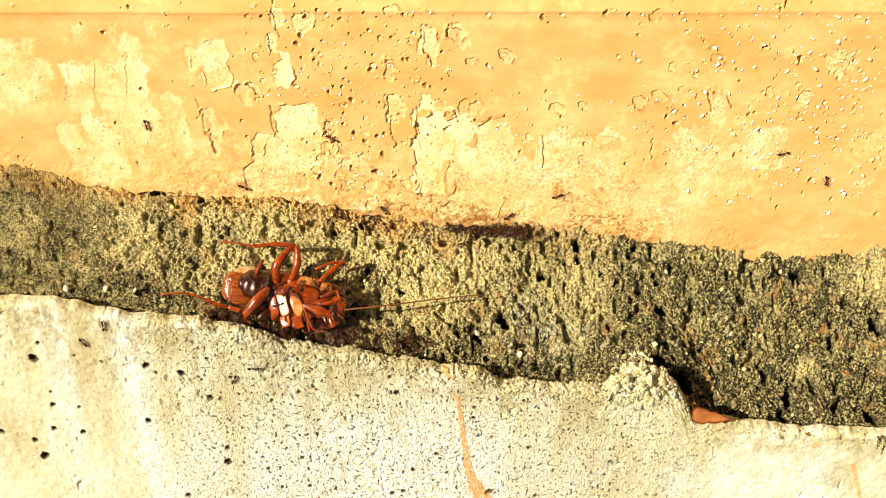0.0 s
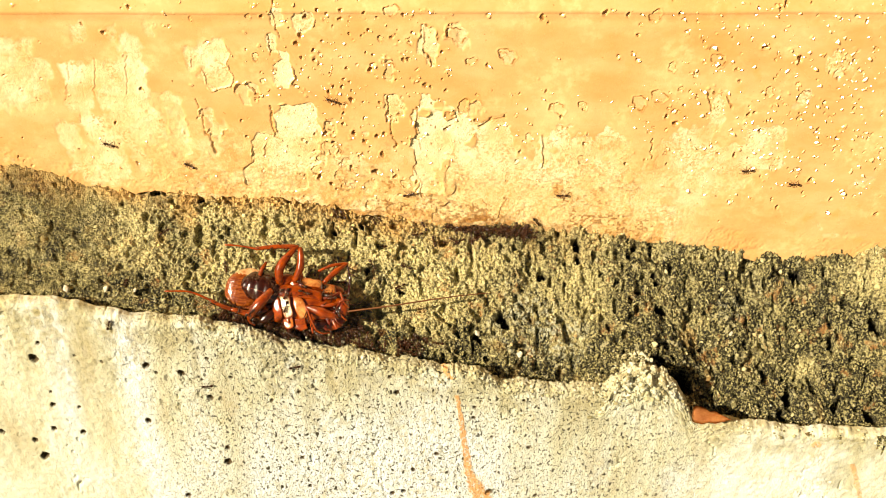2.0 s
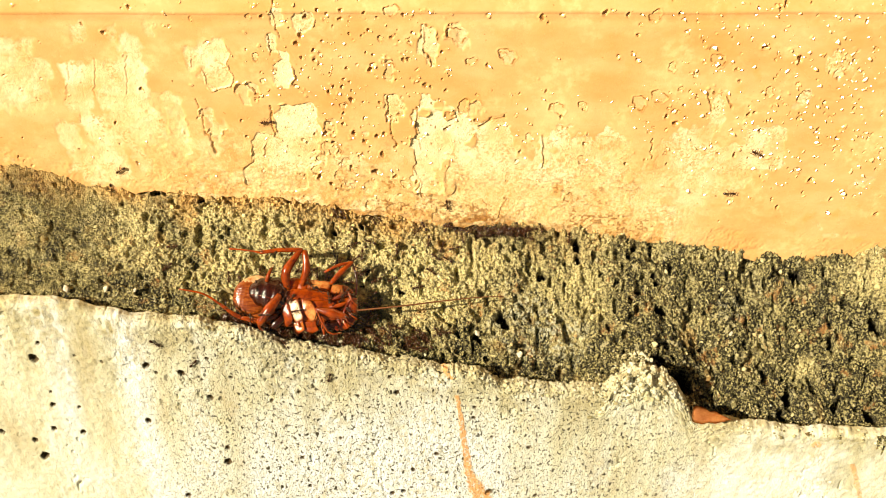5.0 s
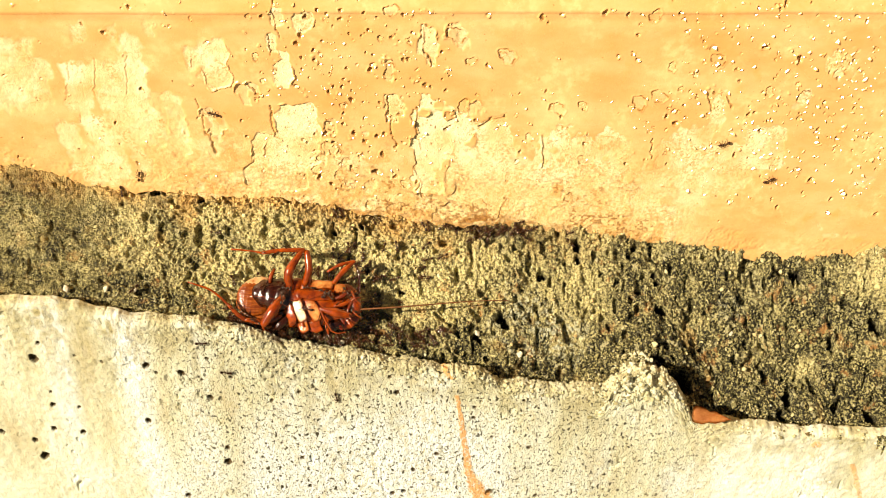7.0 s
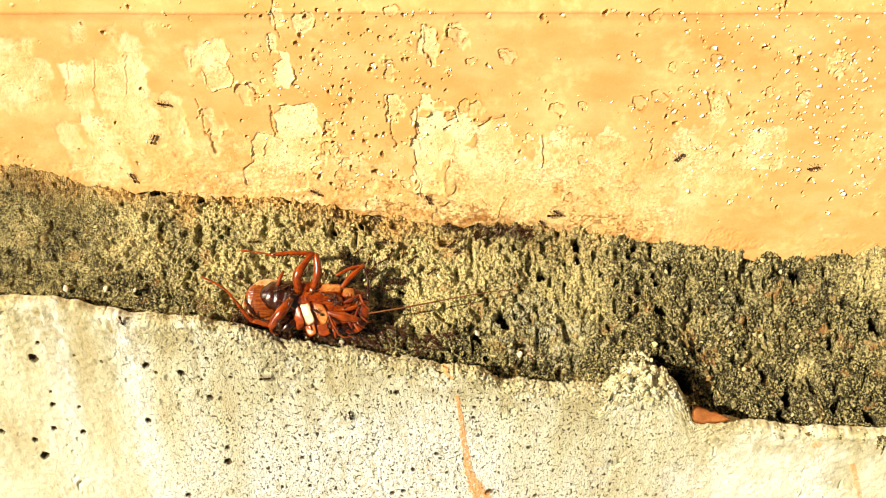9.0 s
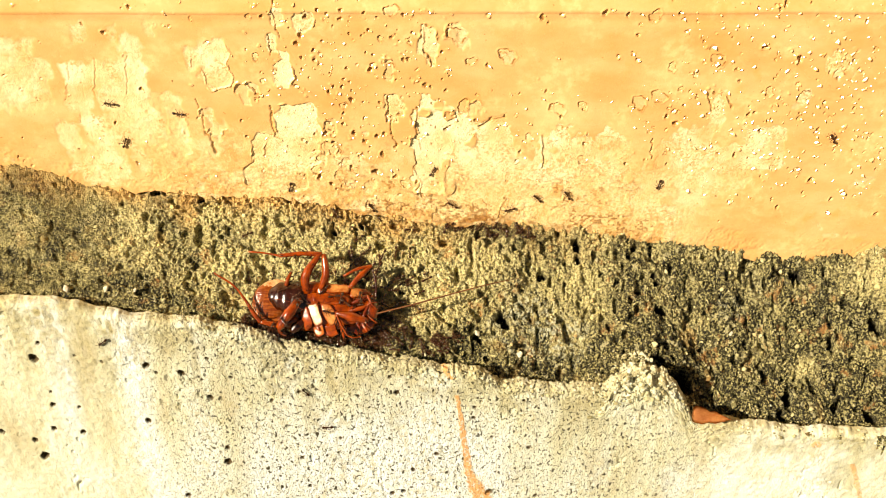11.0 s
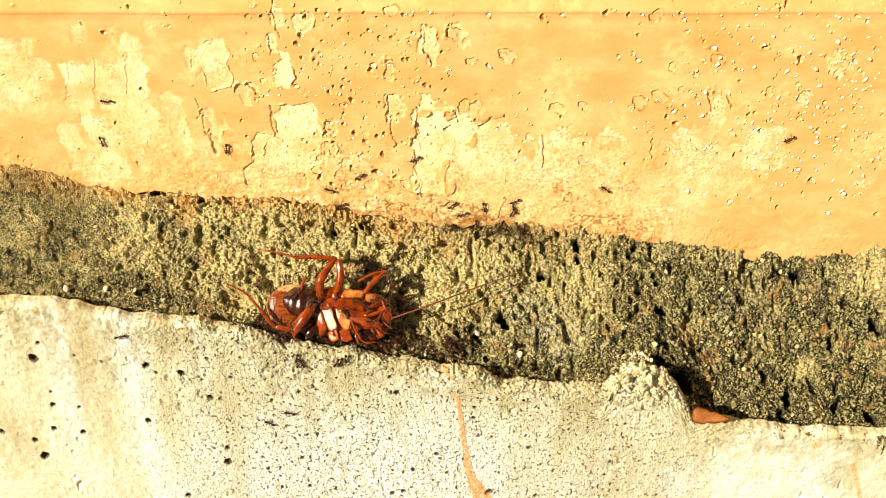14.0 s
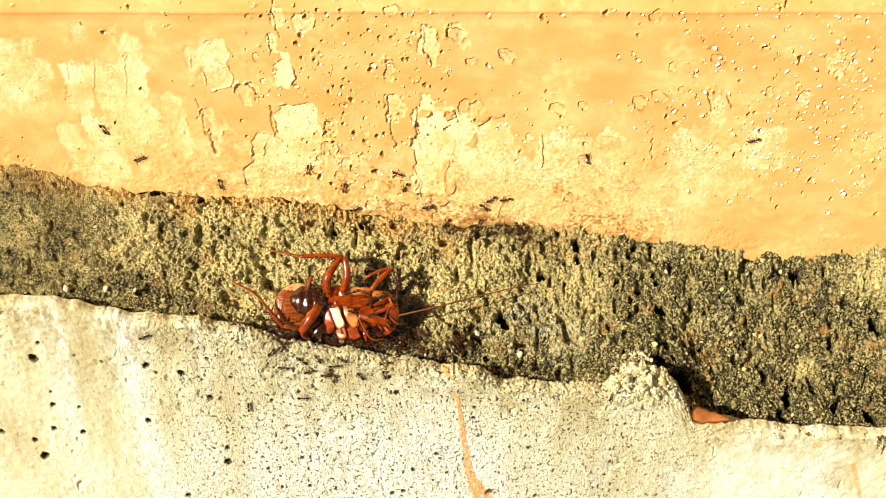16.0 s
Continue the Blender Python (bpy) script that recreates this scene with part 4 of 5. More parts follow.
def plate(bm, corners, z0, dome, fall, n=14):
    """A domed four-cornered plate with a turned-down rim; fall: how much it drops towards -x; it follows the round of the trunk."""
    a, b, c, d = (Vector((*p, 0)) for p in corners)
    mid = (a + b + c + d) / 4
    rows = []
    core = bm.verts.layers.float.new("core")
    for i in range(n + 1):
        row = []
        for k in range(n + 1):
            u, v = i / n, k / n
            e, f = 1 - abs(2 * u - 1) ** 3, 1 - abs(2 * v - 1) ** 3
            p = (a.lerp(b, u)).lerp(d.lerp(c, u), v)
            p = mid + (p - mid) * 1.09 * (1 - 0.20 * (1 - e) * (1 - f))
            rim = min(e, f)
            p += Vector((0.22 * noise.noise(p * 0.55 + Vector((z0 * 9, 3, 1))), 0.35 * noise.noise(p * 0.55 + Vector((1, z0 * 7, 5))), 0)) * (1.6 - e * f)
            trunk = 2.4 * max(0.2, 1 - ((p.x - 3.6) / 11.5) ** 2 - ((p.y - 0.3) / 6.0) ** 2) ** 0.5
            p.z = 0.5 * (z0 - 1.6) + trunk + dome * (e * f) ** 0.5 + 0.09 * noise.noise(p * 0.6 + Vector((0, 0, z0 * 5))) + fall * (p.x - mid.x) + 0.2 * fall * (p.y - mid.y) - (1.1 if rim == 0 else 0)
            row.append(bm.verts.new(p))
            row[-1][core] = e * f
        rows.append(row)
    for i in range(n):
        for k in range(n):
            bm.faces.new((rows[i][k], rows[i + 1][k], rows[i + 1][k + 1], rows[i][k + 1]))


def part(name, bm, material, parent, label="", scale=MM, flat=False):
    """Links a bmesh as one mesh under its thing."""
    bmesh.ops.scale(bm, vec=(scale, scale, scale), verts=bm.verts)
    bmesh.ops.recalc_face_normals(bm, faces=bm.faces)
    for f in bm.faces:
        f.smooth = not flat
    me = bpy.data.meshes.new(name)
    bm.to_mesh(me)
    bm.free()
    me.materials.append(material)
    ob = new(name, me)
    ob.parent = parent
    if label:
        ob["label"] = label
    return ob


def curve_points(points, steps=6):
    """A smooth line through points."""
    p = [Vector(q) for q in points]
    p = [p[0] * 2 - p[1]] + p + [p[-1] * 2 - p[-2]]
    out = []
    for i in range(1, len(p) - 2):
        for k in range(steps):
            t = k / steps
            a, b, c, d = p[i - 1], p[i], p[i + 1], p[i + 2]
            out.append(0.5 * ((2 * b) + (c - a) * t + (2 * a - 5 * b + 4 * c - d) * t * t + (3 * b - a - 3 * c + d) * t ** 3))
    return out + [p[-2]]


# ---- the dead cockroach, on its back, head to +x, belly to +z; millimetres ----
def leg_piece(name, points, radii, material, roach, spines=0, seed=0, origin=(0, 0, 0), parent=None):
    bm = bmesh.new()
    o = Vector(origin)
    line = curve_points([Vector(p) - o for p in points], 5)
    wide = [float(v) for v in np.interp(np.linspace(0, 1, len(line)), np.linspace(0, 1, len(radii)), radii)]
    tube(bm, line, wide, 12)
    ob = part(name, bm, material, parent or roach)
    ob.location = o * MM
    rng = random.Random(seed)
    for k in range(spines):
        f = (k + 0.7) / (spines + 0.5)
        i = min(int(f * (len(line) - 1)), len(line) - 2)
        p, way = line[i], (line[i + 1] - line[i]).normalized()
        out = (way.orthogonal().normalized() @ Matrix.Rotation(rng.uniform(0, 6.28), 3, way)) if k % 3 == 0 else \
            Vector((-way.y, way.x, rng.uniform(-0.3, 0.6))).normalized() * (1 if k % 2 else -1)
        tip = p + (out * 1.0 + way * 0.8) * rng.uniform(1.2, 2.0)
        bm = bmesh.new()
        tube(bm, [p, p.lerp(tip, 0.5), tip], [0.19, 0.14, 0.06], 5)
        part("spine", bm, CHITIN_DARK, ob)
    return ob


def build_cockroach():
    roach = tagged(new("cockroach"), "dead red-brown cockroach lying on its back, carried by ants", "cockroach")
    bm = bmesh.new()
    bead(bm, (-3.0, 0.4, -1.5), (13.0, 5.3, 1.3), -2, u=28, v=16)
    part("wing_case", bm, WING, roach, "brown folded wing case under the body")
    bm = bmesh.new()
    bead(bm, (-11.4, 1.5, -0.6), (4.4, 4.1, 1.4), -8, u=48, v=40, ribs=9, rib_depth=0.035)
    part("wing_tip", bm, WING, roach, "orange-brown striped wing tip")
    bm = bmesh.new()
    bead(bm, (-11.2, 4.1, -0.5), (3.7, 2.0, 0.8), 24, u=32, v=20, taper=0.15)
    part("hind_wing", bm, HIND_WING_GLINT, roach, "edge of the folded hind wing, sun glint put into its pale colour")
    bm = bmesh.new()
    bead(bm, (-6.2, 2.2, 0.4), (5.9, 3.9, 2.4), -6, u=40, v=60, taper=-0.10, ribs=5, rib_depth=0.09)
    part("abdomen", bm, CHITIN_DARK, roach, "dark glossy segmented abdomen")
    bm = bmesh.new()
    bead(bm, (3.6, 0.3, -0.2), (9.0, 5.0, 2.4), -3, u=40, v=36, ribs=4, rib_depth=0.12)
    part("thorax", bm, CHITIN, roach)
    rng = random.Random(77)
    for k in range(7):
        u, v = rng.uniform(0.5, 12.5), rng.uniform(-5.6, -3.0)
        bm = bmesh.new()
        bead(bm, (u, v, 1.35 - 0.03 * v * v), (rng.uniform(0.9, 1.8), rng.uniform(0.3, 0.5), rng.uniform(0.2, 0.35)), rng.uniform(-75, -35), rng.uniform(-12, 12), 14, 10, taper=rng.uniform(0.1, 0.4))
        for p in bm.verts:
            p.co += Vector((0.15, 0.15, 0.15)) * noise.noise(p.co * 0.9 + Vector((k, 0, 0)))
        part("skin_fold", bm, CHITIN if k % 3 else CHITIN_ORANGE, roach)
    bm = bmesh.new()
    bead(bm, (11.3, -0.2, -1.1), (4.4, 5.2, 1.1), 0, u=28, v=16)
    part("pronotum", bm, CHITIN, roach, "shield-shaped neck plate")
    for centre, size, turn, tilt, mat, label in (
            ((-1.6, 4.2, 1.4), (2.8, 1.6, 1.0), 30, 0, CHITIN, ""),
            ((1.6, 4.8, 1.2), (2.4, 1.4, 1.0), 70, 0, CHITIN, ""),
            ((-3.8, -3.4, 0.6), (3.0, 1.2, 0.9), 40, 0, CHITIN_DARK, ""),
            ((9.2, -4.3, 0.2), (2.6, 1.3, 0.9), 20, 0, CHITIN_DARK, "")):
        bm = bmesh.new()
        bead(bm, centre, size, turn, tilt, 20, 14, taper=0.28)
        for v in bm.verts:
            v.co += Vector((0, 0, 0.22)) * noise.noise(v.co * 0.9) + Vector((0.12, 0.12, 0)) * noise.noise(v.co * 1.7)
        part("hip", bm, mat, roach, label)
    for corners, z0, dome, fall, mat, label in (
            (((-4.6, 3.2), (-1.4, 4.4), (1.0, 1.0), (-3.4, 0.2)), 1.7, 0.40, 0.05, CHITIN, ""),
            (((-1.6, 3.6), (8.4, 2.9), (9.0, 0.4), (-1.2, 1.2)), 1.9, 0.40, -0.03, CHITIN, ""),
            (((2.2, 3.5), (8.0, 3.3), (8.5, 5.4), (2.6, 5.6)), 1.7, 0.50, 0.06, CHITIN_TAN, "tan hip plate"),
            (((-4.2, -0.2), (-2.4, 0.7), (-0.4, -4.0), (-2.6, -4.8)), 1.3, 0.30, 0.20, CHITIN, ""),
            (((-3.1, 0.9), (0.2, 1.4), (2.1, -3.4), (0.1, -4.6)), 1.75, 0.30, 0.30, CHITIN_GLINT, "glossy cream hip plate, paled in colour for its sun glint"),
            (((0.6, 1.2), (4.0, 0.8), (5.8, -3.0), (3.5, -4.4)), 1.7, 0.30, 0.16, CHITIN_TAN, "tan hip plate"),
            (((-0.6, -4.2), (1.8, -3.6), (2.6, -6.0), (0.0, -6.2)), 0.8, 0.30, 0.30, CHITIN_ORANGE, ""),
            (((2.2, -3.9), (5.0, -3.5), (6.0, -5.7), (3.0, -6.2)), 0.9, 0.35, 0.15, CHITIN, ""),
            (((8.2, 4.7), (11.3, 4.7), (11.9, 2.7), (8.7, 2.4)), 1.7, 0.40, 0.06, CHITIN_TAN, "tan front hip plate")):
        bm = bmesh.new()
        plate(bm, corners, z0, dome, fall)
        part("hip", bm, mat, roach, label)
    for centre, size, turn, tilt, mat, label in (
            ((0.5, -4.0, 1.35), (1.3, 0.5, 0.35), -62, -18, CHITIN_TAN, ""),):
        bm = bmesh.new()
        bead(bm, centre, size, turn, tilt, 24, 18, taper=0.18, flat_top=0.25)
        part("hip", bm, mat, roach, label)
    bm = bmesh.new()
    bead(bm, (13.6, -0.2, 0.8), (2.0, 3.1, 2.0), 8, u=24, v=18, taper=-0.1)
    head = part("head", bm, CHITIN, roach, "red-brown head with mouthparts")
    for ex, ey in ((14.3, 2.3), (14.6, -2.6)):
        bm = bmesh.new()
        bead(bm, (ex, ey, 1.0), (0.8, 0.9, 0.9), 0, u=14, v=10)
        part("eye", bm, CHITIN_DARK, head, "dark kidney-shaped eye")
    for pts in (((12.8, -1.5, 2.4), (14.0, -2.8, 2.9), (15.4, -3.6, 2.2)), ((12.6, 0.6, 2.4), (13.8, 1.4, 3.0), (15.2, 1.5, 2.6)),
                ((12.0, -2.6, 2.2), (12.9, -4.2, 2.6), (14.4, -4.9, 1.8))):
        bm = bmesh.new()
        tube(bm, curve_points(pts, 4), [0.2] * 8 + [0.14], 8)
        part("palp", bm, CHITIN, head)
    # folded front legs
    leg_piece("femur", ((8.9, 1.2, 2.3), (10.8, 2.0, 2.5), (12.8, 3.3, 2.2)), (0.35, 0.6, 0.35), CHITIN_ORANGE, roach, 3, 21)
    leg_piece("femur", ((8.4, -0.7, 2.4), (10.8, -0.2, 2.6), (13.2, 0.9, 2.2)), (0.35, 0.6, 0.35), CHITIN, roach, 3, 22)
    leg_piece("tibia", ((13.2, 0.9, 2.3), (12.0, -1.6, 2.9), (11.4, -4.4, 2.2)), (0.4, 0.36, 0.24), CHITIN_ORANGE, roach, 5, 23)
    leg_piece("tibia", ((12.8, 3.3, 2.3), (13.8, 1.2, 2.7), (15.2, -0.2, 2.2)), (0.34, 0.3, 0.22), CHITIN, roach, 4, 24)
    leg_piece("tarsus", ((8.0, -6.9, 1.8), (9.6, -7.4, 1.4), (11.6, -7.0, 0.8)), (0.2, 0.2, 0.16), CHITIN, roach)
    # legs on the wall side
    leg_piece("femur", ((-2.4, 3.6, 2.0), (-2.9, 7.6, 3.8), (0.3, 12.9, 4.3)), (1.0, 1.2, 0.65), CHITIN, roach, 9, 14)
    leg_piece("femur", ((1.0, 4.6, 2.0), (2.1, 8.4, 3.6), (1.5, 12.9, 4.3)), (0.8, 1.05, 0.7), CHITIN, roach, 8, 15)
    hock = (0.9, 13.0, 4.4)
    upper_shin = leg_piece("tibia", (hock, (-4.0, 13.2, 4.2), (-9.6, 12.7, 3.8)), (0.66, 0.58, 0.48), CHITIN, roach, 22, 3, hock)
    leg_piece("tarsus", ((-10.5, -0.3, -0.6), (-13.9, 0.4, -1.0), (-18.0, 0.9, -1.6)), (0.3, 0.2, 0.26), CHITIN, roach, 0, 0, (0, 0, 0), upper_shin)
    leg_piece("femur", ((8.3, 5.2, 2.0), (11.0, 8.4, 2.2), (13.7, 10.9, 1.8)), (0.55, 0.8, 0.4), CHITIN, roach)
    leg_piece("tibia", ((13.7, 10.9, 1.8), (10.0, 9.9, 2.1), (6.7, 8.1, 1.6)), (0.4, 0.42, 0.3), CHITIN, roach, 8, 4)
    leg_piece("tarsus", ((13.6, 10.7, 1.6), (14.8, 7.0, 1.4), (14.9, 2.9, 1.6)), (0.22, 0.32, 0.3), CHITIN_DARK, roach, 5, 5)
    leg_piece("femur", ((-7.6, 5.2, 2.2), (-7.2, 6.8, 2.8), (-6.4, 8.6, 2.2)), (0.55, 0.5, 0.35), CHITIN, roach, 4, 6)
    # legs on the kerb side
    leg_piece("femur", ((-4.2, 1.6, 2.8), (-6.6, -1.9, 3.4), (-9.0, -5.6, 2.2)), (0.9, 1.45, 0.95), CHITIN, roach)
    leg_piece("femur", ((-4.6, -3.2, 0.4), (-9.0, -4.6, 1.0), (-13.6, -4.1, 1.5)), (0.8, 0.9, 0.5), CHITIN, roach)
    knee = (-13.6, -4.1, 1.5)
    shin = leg_piece("tibia", (knee, (-15.4, -2.5, 2.2), (-17.4, 0.0, 2.6)), (0.6, 0.52, 0.42), CHITIN, roach, 16, 7, knee)
    leg_piece("tarsus", ((-3.8, 4.1, 1.1), (-7.5, 7.8, 1.7), (-12.9, 10.4, 1.6)), (0.32, 0.26, 0.2), CHITIN, roach, 0, 0, (0, 0, 0), shin)
    leg_piece("femur", ((13.0, -3.0, 2.2), (8.8, -2.3, 2.9), (4.9, -1.4, 2.9)), (0.7, 1.35, 0.5), CHITIN, roach)
    leg_piece("tibia", ((5.0, -1.7, 2.9), (6.3, -4.2, 2.7), (8.0, -6.9, 1.8)), (0.34, 0.32, 0.22), CHITIN_TAN, roach, 6, 8)
    leg_piece("tibia", ((-9.0, -5.6, 2.2), (-8.6, -6.6, 1.0), (-7.2, -7.2, 0.0)), (0.5, 0.4, 0.3), CHITIN, roach, 5, 9)
    # feelers
    root = Vector((14.4, -1.4, 1.8))
    bm = bmesh.new()
    line = curve_points([(0, 0, 0), (11.5, 1.4, 1.2), (23, 3.3, 0.2), (32, 4.6, -0.8), (38.5, 5.2, -1.6)], 12)
    tube(bm, line, [0.22 - 0.15 * (i / len(line)) + 0.02 * (i % 2) for i in range(len(line))], 8)
    feeler = part("antenna", bm, FEELER, roach, "long thin red-brown antenna")
    feeler.location = root * MM
    bm = bmesh.new()
    line = curve_points([(6.0, 2.2, 3.2), (1.0, 0.6, 3.8), (-2.6, -1.2, 4.2), (-6.6, 0.8, 4.2), (-11.6, 1.5, 3.3), (-15.2, 0.5, 2.0)], 10)
    tube(bm, line, [0.05 - 0.025 * (i / len(line)) for i in range(len(line))], 6)
    part("antenna", bm, CHITIN_TAN, roach, "thin pale antenna folded over the belly")
    for piece in roach.children:
        if piece.name.split(".")[0] in ("wing_case", "wing_tip", "hind_wing", "abdomen", "thorax", "pronotum", "hip", "skin_fold"):
            piece.scale.y, piece.location.y = 1.13, -0.0002
    return roach, shin, upper_shin, feeler


ROACH_ROWS = ((0, -39.89, 10.15, 13.8, -6.4), (1, -39.46, 9.97, 13.58, -6.4), (2, -39.04, 9.88, 13.44, -6.3),
              (2.5, -38.37, 9.79, 13.26, -5.6), (3, -37.98, 9.56, 13.01, -4.8), (4, -37.47, 9.39, 12.78, -3.2),
              (6.5, -36.14, 9.33, 12.52, 0.3), (7, -36.01, 9.37, 12.52, 0.2), (8, -35.3, 9.15, 12.22, -0.0),
              (8.5, -34.73, 9.0, 12.01, -0.7), (9, -34.01, 8.98, 11.88, -1.3), (11.5, -31.5, 9.06, 11.52, -1.0),
              (12.5, -30.22, 8.89, 11.18, -1.2), (13.5, -29.08, 8.38, 10.57, -1.4), (14.5, -27.82, 8.48, 10.44, -0.8),
              (15, -27.43, 8.58, 10.45, -0.0), (16, -26.59, 8.98, 10.65, 0.1))
LEAN = 43  # the body leans on the slope, belly outward


def roach_pose(t):
    ts = [r[0] for r in ROACH_ROWS]
    x, y, z, turn = (float(np.interp(t, ts, [r[k] for r in ROACH_ROWS])) for k in (1, 2, 3, 4))
    return pose(x * MM, y * MM, z * MM, LEAN, 0, 0) @ pose(0, 0, 0, 0, 7, 0) @ pose(0, 0, 0, 0, 0, turn)


cockroach, shin, upper_shin, feeler = build_cockroach()


# ---- ants: three millimetres long, head to +x, feet on z = 0 ----
def build_ant():
    ant = tagged(new("ant"), "small glossy dark brown ant", "ant", group="ants carrying the cockroach")
    bm = bmesh.new()
    bead(bm, (1.12, 0, 0.48), (0.40, 0.33, 0.27), 0, 12, 12, 8)
    part("head", bm, ANT, ant)
    bm = bmesh.new()
    bead(bm, (0.42, 0, 0.52), (0.42, 0.21, 0.22), 0, 0, 12, 8, taper=-0.25)
    bead(bm, (-0.14, 0, 0.46), (0.28, 0.15, 0.16), 0, 0, 10, 7)
    part("thorax", bm, ANT, ant)
    bm = bmesh.new()
    bead(bm, (-0.52, 0, 0.46), (0.14, 0.10, 0.15), 0, 0, 8, 6)
    bead(bm, (-1.08, 0, 0.52), (0.52, 0.36, 0.34), 0, -8, 14, 10, taper=0.1, ribs=4, rib_depth=0.06)
    part("gaster", bm, ANT, ant, "rounded glossy hind body")
    for side in (1, -1):
        for x0, x1, x2, w in ((0.62, 1.0, 1.25, 0.95), (0.35, 0.35, 0.30, 1.15), (0.05, -0.45, -0.95, 1.1)):
            bm = bmesh.new()
            tube(bm, [(x0, 0.12 * side, 0.42), ((x0 + x1) / 2, 0.5 * side, 0.72), (x1, 0.72 * w * side, 0.5), (x2, w * side, 0.0)],
                 [0.06, 0.075, 0.05, 0.03], 5)
            part("leg", bm, ANT, ant)
        bm = bmesh.new()
        tube(bm, [(1.35, 0.14 * side, 0.52), (1.65, 0.48 * side, 0.8), (2.1, 0.55 * side, 0.45)], [0.035, 0.04, 0.055], 5)
        part("antenna", bm, ANT, ant)
    return ant


SLOPE = Vector((0.10, -0.64, 0.76)).normalized()
FACE = Vector((0, -1, 0))
INWARD = Vector((0, 0.78, -0.62)).normalized()
UPWARD = Vector((0, 0.62, 0.78)).normalized()


def drop(x, h):
    """The place on the wall foot met from outside at x and at the height h on a plane that faces outward, with its broad normal."""
    start = Vector((x * MM, 0, 0)) + UPWARD * (h * MM) - INWARD * 0.15
    best = None
    for tree, normal in ((kerb_tree, FACE), (ledge_tree, SLOPE), (wall_tree, FACE)):
        place, _, _, d = tree.ray_cast(start, INWARD)
        if place is not None and (best is None or d < best[0]):
            best = (d, place, normal)
    return best[1], best[2]


def stand(place, normal, heading, lift=0.1):
    """The pose of an ant on a surface; heading in degrees from +x towards up the surface."""
    side = Vector((1, 0, 0))
    side = (side - normal * side.dot(normal)).normalized()
    up = normal.cross(side)
    a = radians(heading)
    ahead = side * math.cos(a) + up * math.sin(a)
    left = normal.cross(ahead)
    m = Matrix((ahead, left, normal)).transposed().to_4x4()
    m.translation = place + normal * lift * MM
    return m


first_ant = build_ant()
ANTS = []  # (ant, rows)


def add_ant(rows, group):
    ant = first_ant if not ANTS else copy_thing(first_ant, rows[0][1])
    ant["group"] = group
    ANTS.append((ant, rows))


def flat_place(t, u, v):
    """Millimetres x and h of a point given in the cockroach's own plane."""
    p = roach_pose(t) @ Vector((u * MM, v * MM, 0))
    return p.x / MM, p.dot(UPWARD) / MM


def crowd_ants():
    """Ants that tug at the cockroach and go along with it."""
    rng = random.Random(11)
    spots = []
    for n, u0, u1, v0, v1, late in ((92, -18, 17.5, -12.0, -4.6, 0), (42, -15, 18, -9.5, -5.2, 0), (16, 14.5, 20, -9, 3, 0), (20, 15, 25, -8, 8, 1), (10, -6, 13, 5.5, 12, 0), (20, 6, 24, 6, 16, 1), (8, -18, -10, -5, 7, 0), (22, 17, 38, -11, -6, 0)):
        for _ in range(n):
            spots.append((rng.uniform(u0, u1), rng.uniform(v0, v1), rng.uniform(2.5, 14) if late else 0))
    for u, v, come in spots:
        toward = math.degrees(math.atan2(-v, -u * 0.4)) + rng.uniform(-60, 60)
        keep = rng.uniform(0.75, 1.0)
        lift = 0.1 if rng.random() < 0.7 else 0.6
        rows, t = [], 0.0
        du = dv = 0.0
        while t < 16.01:
            tt = t * keep + 8 * (1 - keep)
            x, h = flat_place(tt, u + du, v + dv)
            if come:
                # comes down from the nest gap
                away = min(max((come - t) / 3.5, 0), 1)
                x, h = x + away * (10 + 0.8 * v - x), h + away * (33.5 + 0.05 * u - h)
            place, normal = drop(x, h)
            while normal is FACE and h < 30:
                h += 0.5
                place, normal = drop(x, h)
            rows.append((round(t, 2), stand(place, normal, toward + rng.uniform(-14, 14), lift)))
            du, dv = 0.6 * du + rng.uniform(-0.7, 0.7), 0.6 * dv + rng.uniform(-0.5, 0.5)
            t += 0.8
        add_ant(rows, "ants carrying the cockroach")


def body_tree():
    """The cockroach's trunk and legs as one surface in its own space."""
    points, faces = [], []
    for piece in cockroach.children:
        if piece.name.split(".")[0] in ("antenna", "tarsus"):
            continue
        first = len(points)
        points += [piece.matrix_basis @ v.co for v in piece.data.vertices]
        faces += [[first + k for k in f.vertices] for f in piece.data.polygons]
    return BVHTree.FromPolygons(points, faces)


def riding_ants():
    """Ants on the cockroach's belly and legs."""
    rng = random.Random(12)
    tree = body_tree()
    for _ in range(15):
        u, v = rng.uniform(-12, 14), rng.uniform(-5.5, 5.0)
        turn = rng.uniform(0, 360)
        rows, t = [], 0.0
        while t < 16.01:
            place, normal, _, _ = tree.ray_cast(Vector((u * MM, v * MM, 0.02)), Vector((0, 0, -1)))
            up = 2.0 * MM if place is None else place.z
            rows.append((round(t, 2), roach_pose(t) @ pose(u * MM, v * MM, up + 0.05 * MM, 0, 0, turn)))
            u, v = min(max(u + rng.uniform(-1, 1), -12), 14), min(max(v + rng.uniform(-0.8, 0.8), -5.5), 5.0)
            turn += rng.uniform(-45, 45)
            t += 0.8
        add_ant(rows, "ants carrying the cockroach")


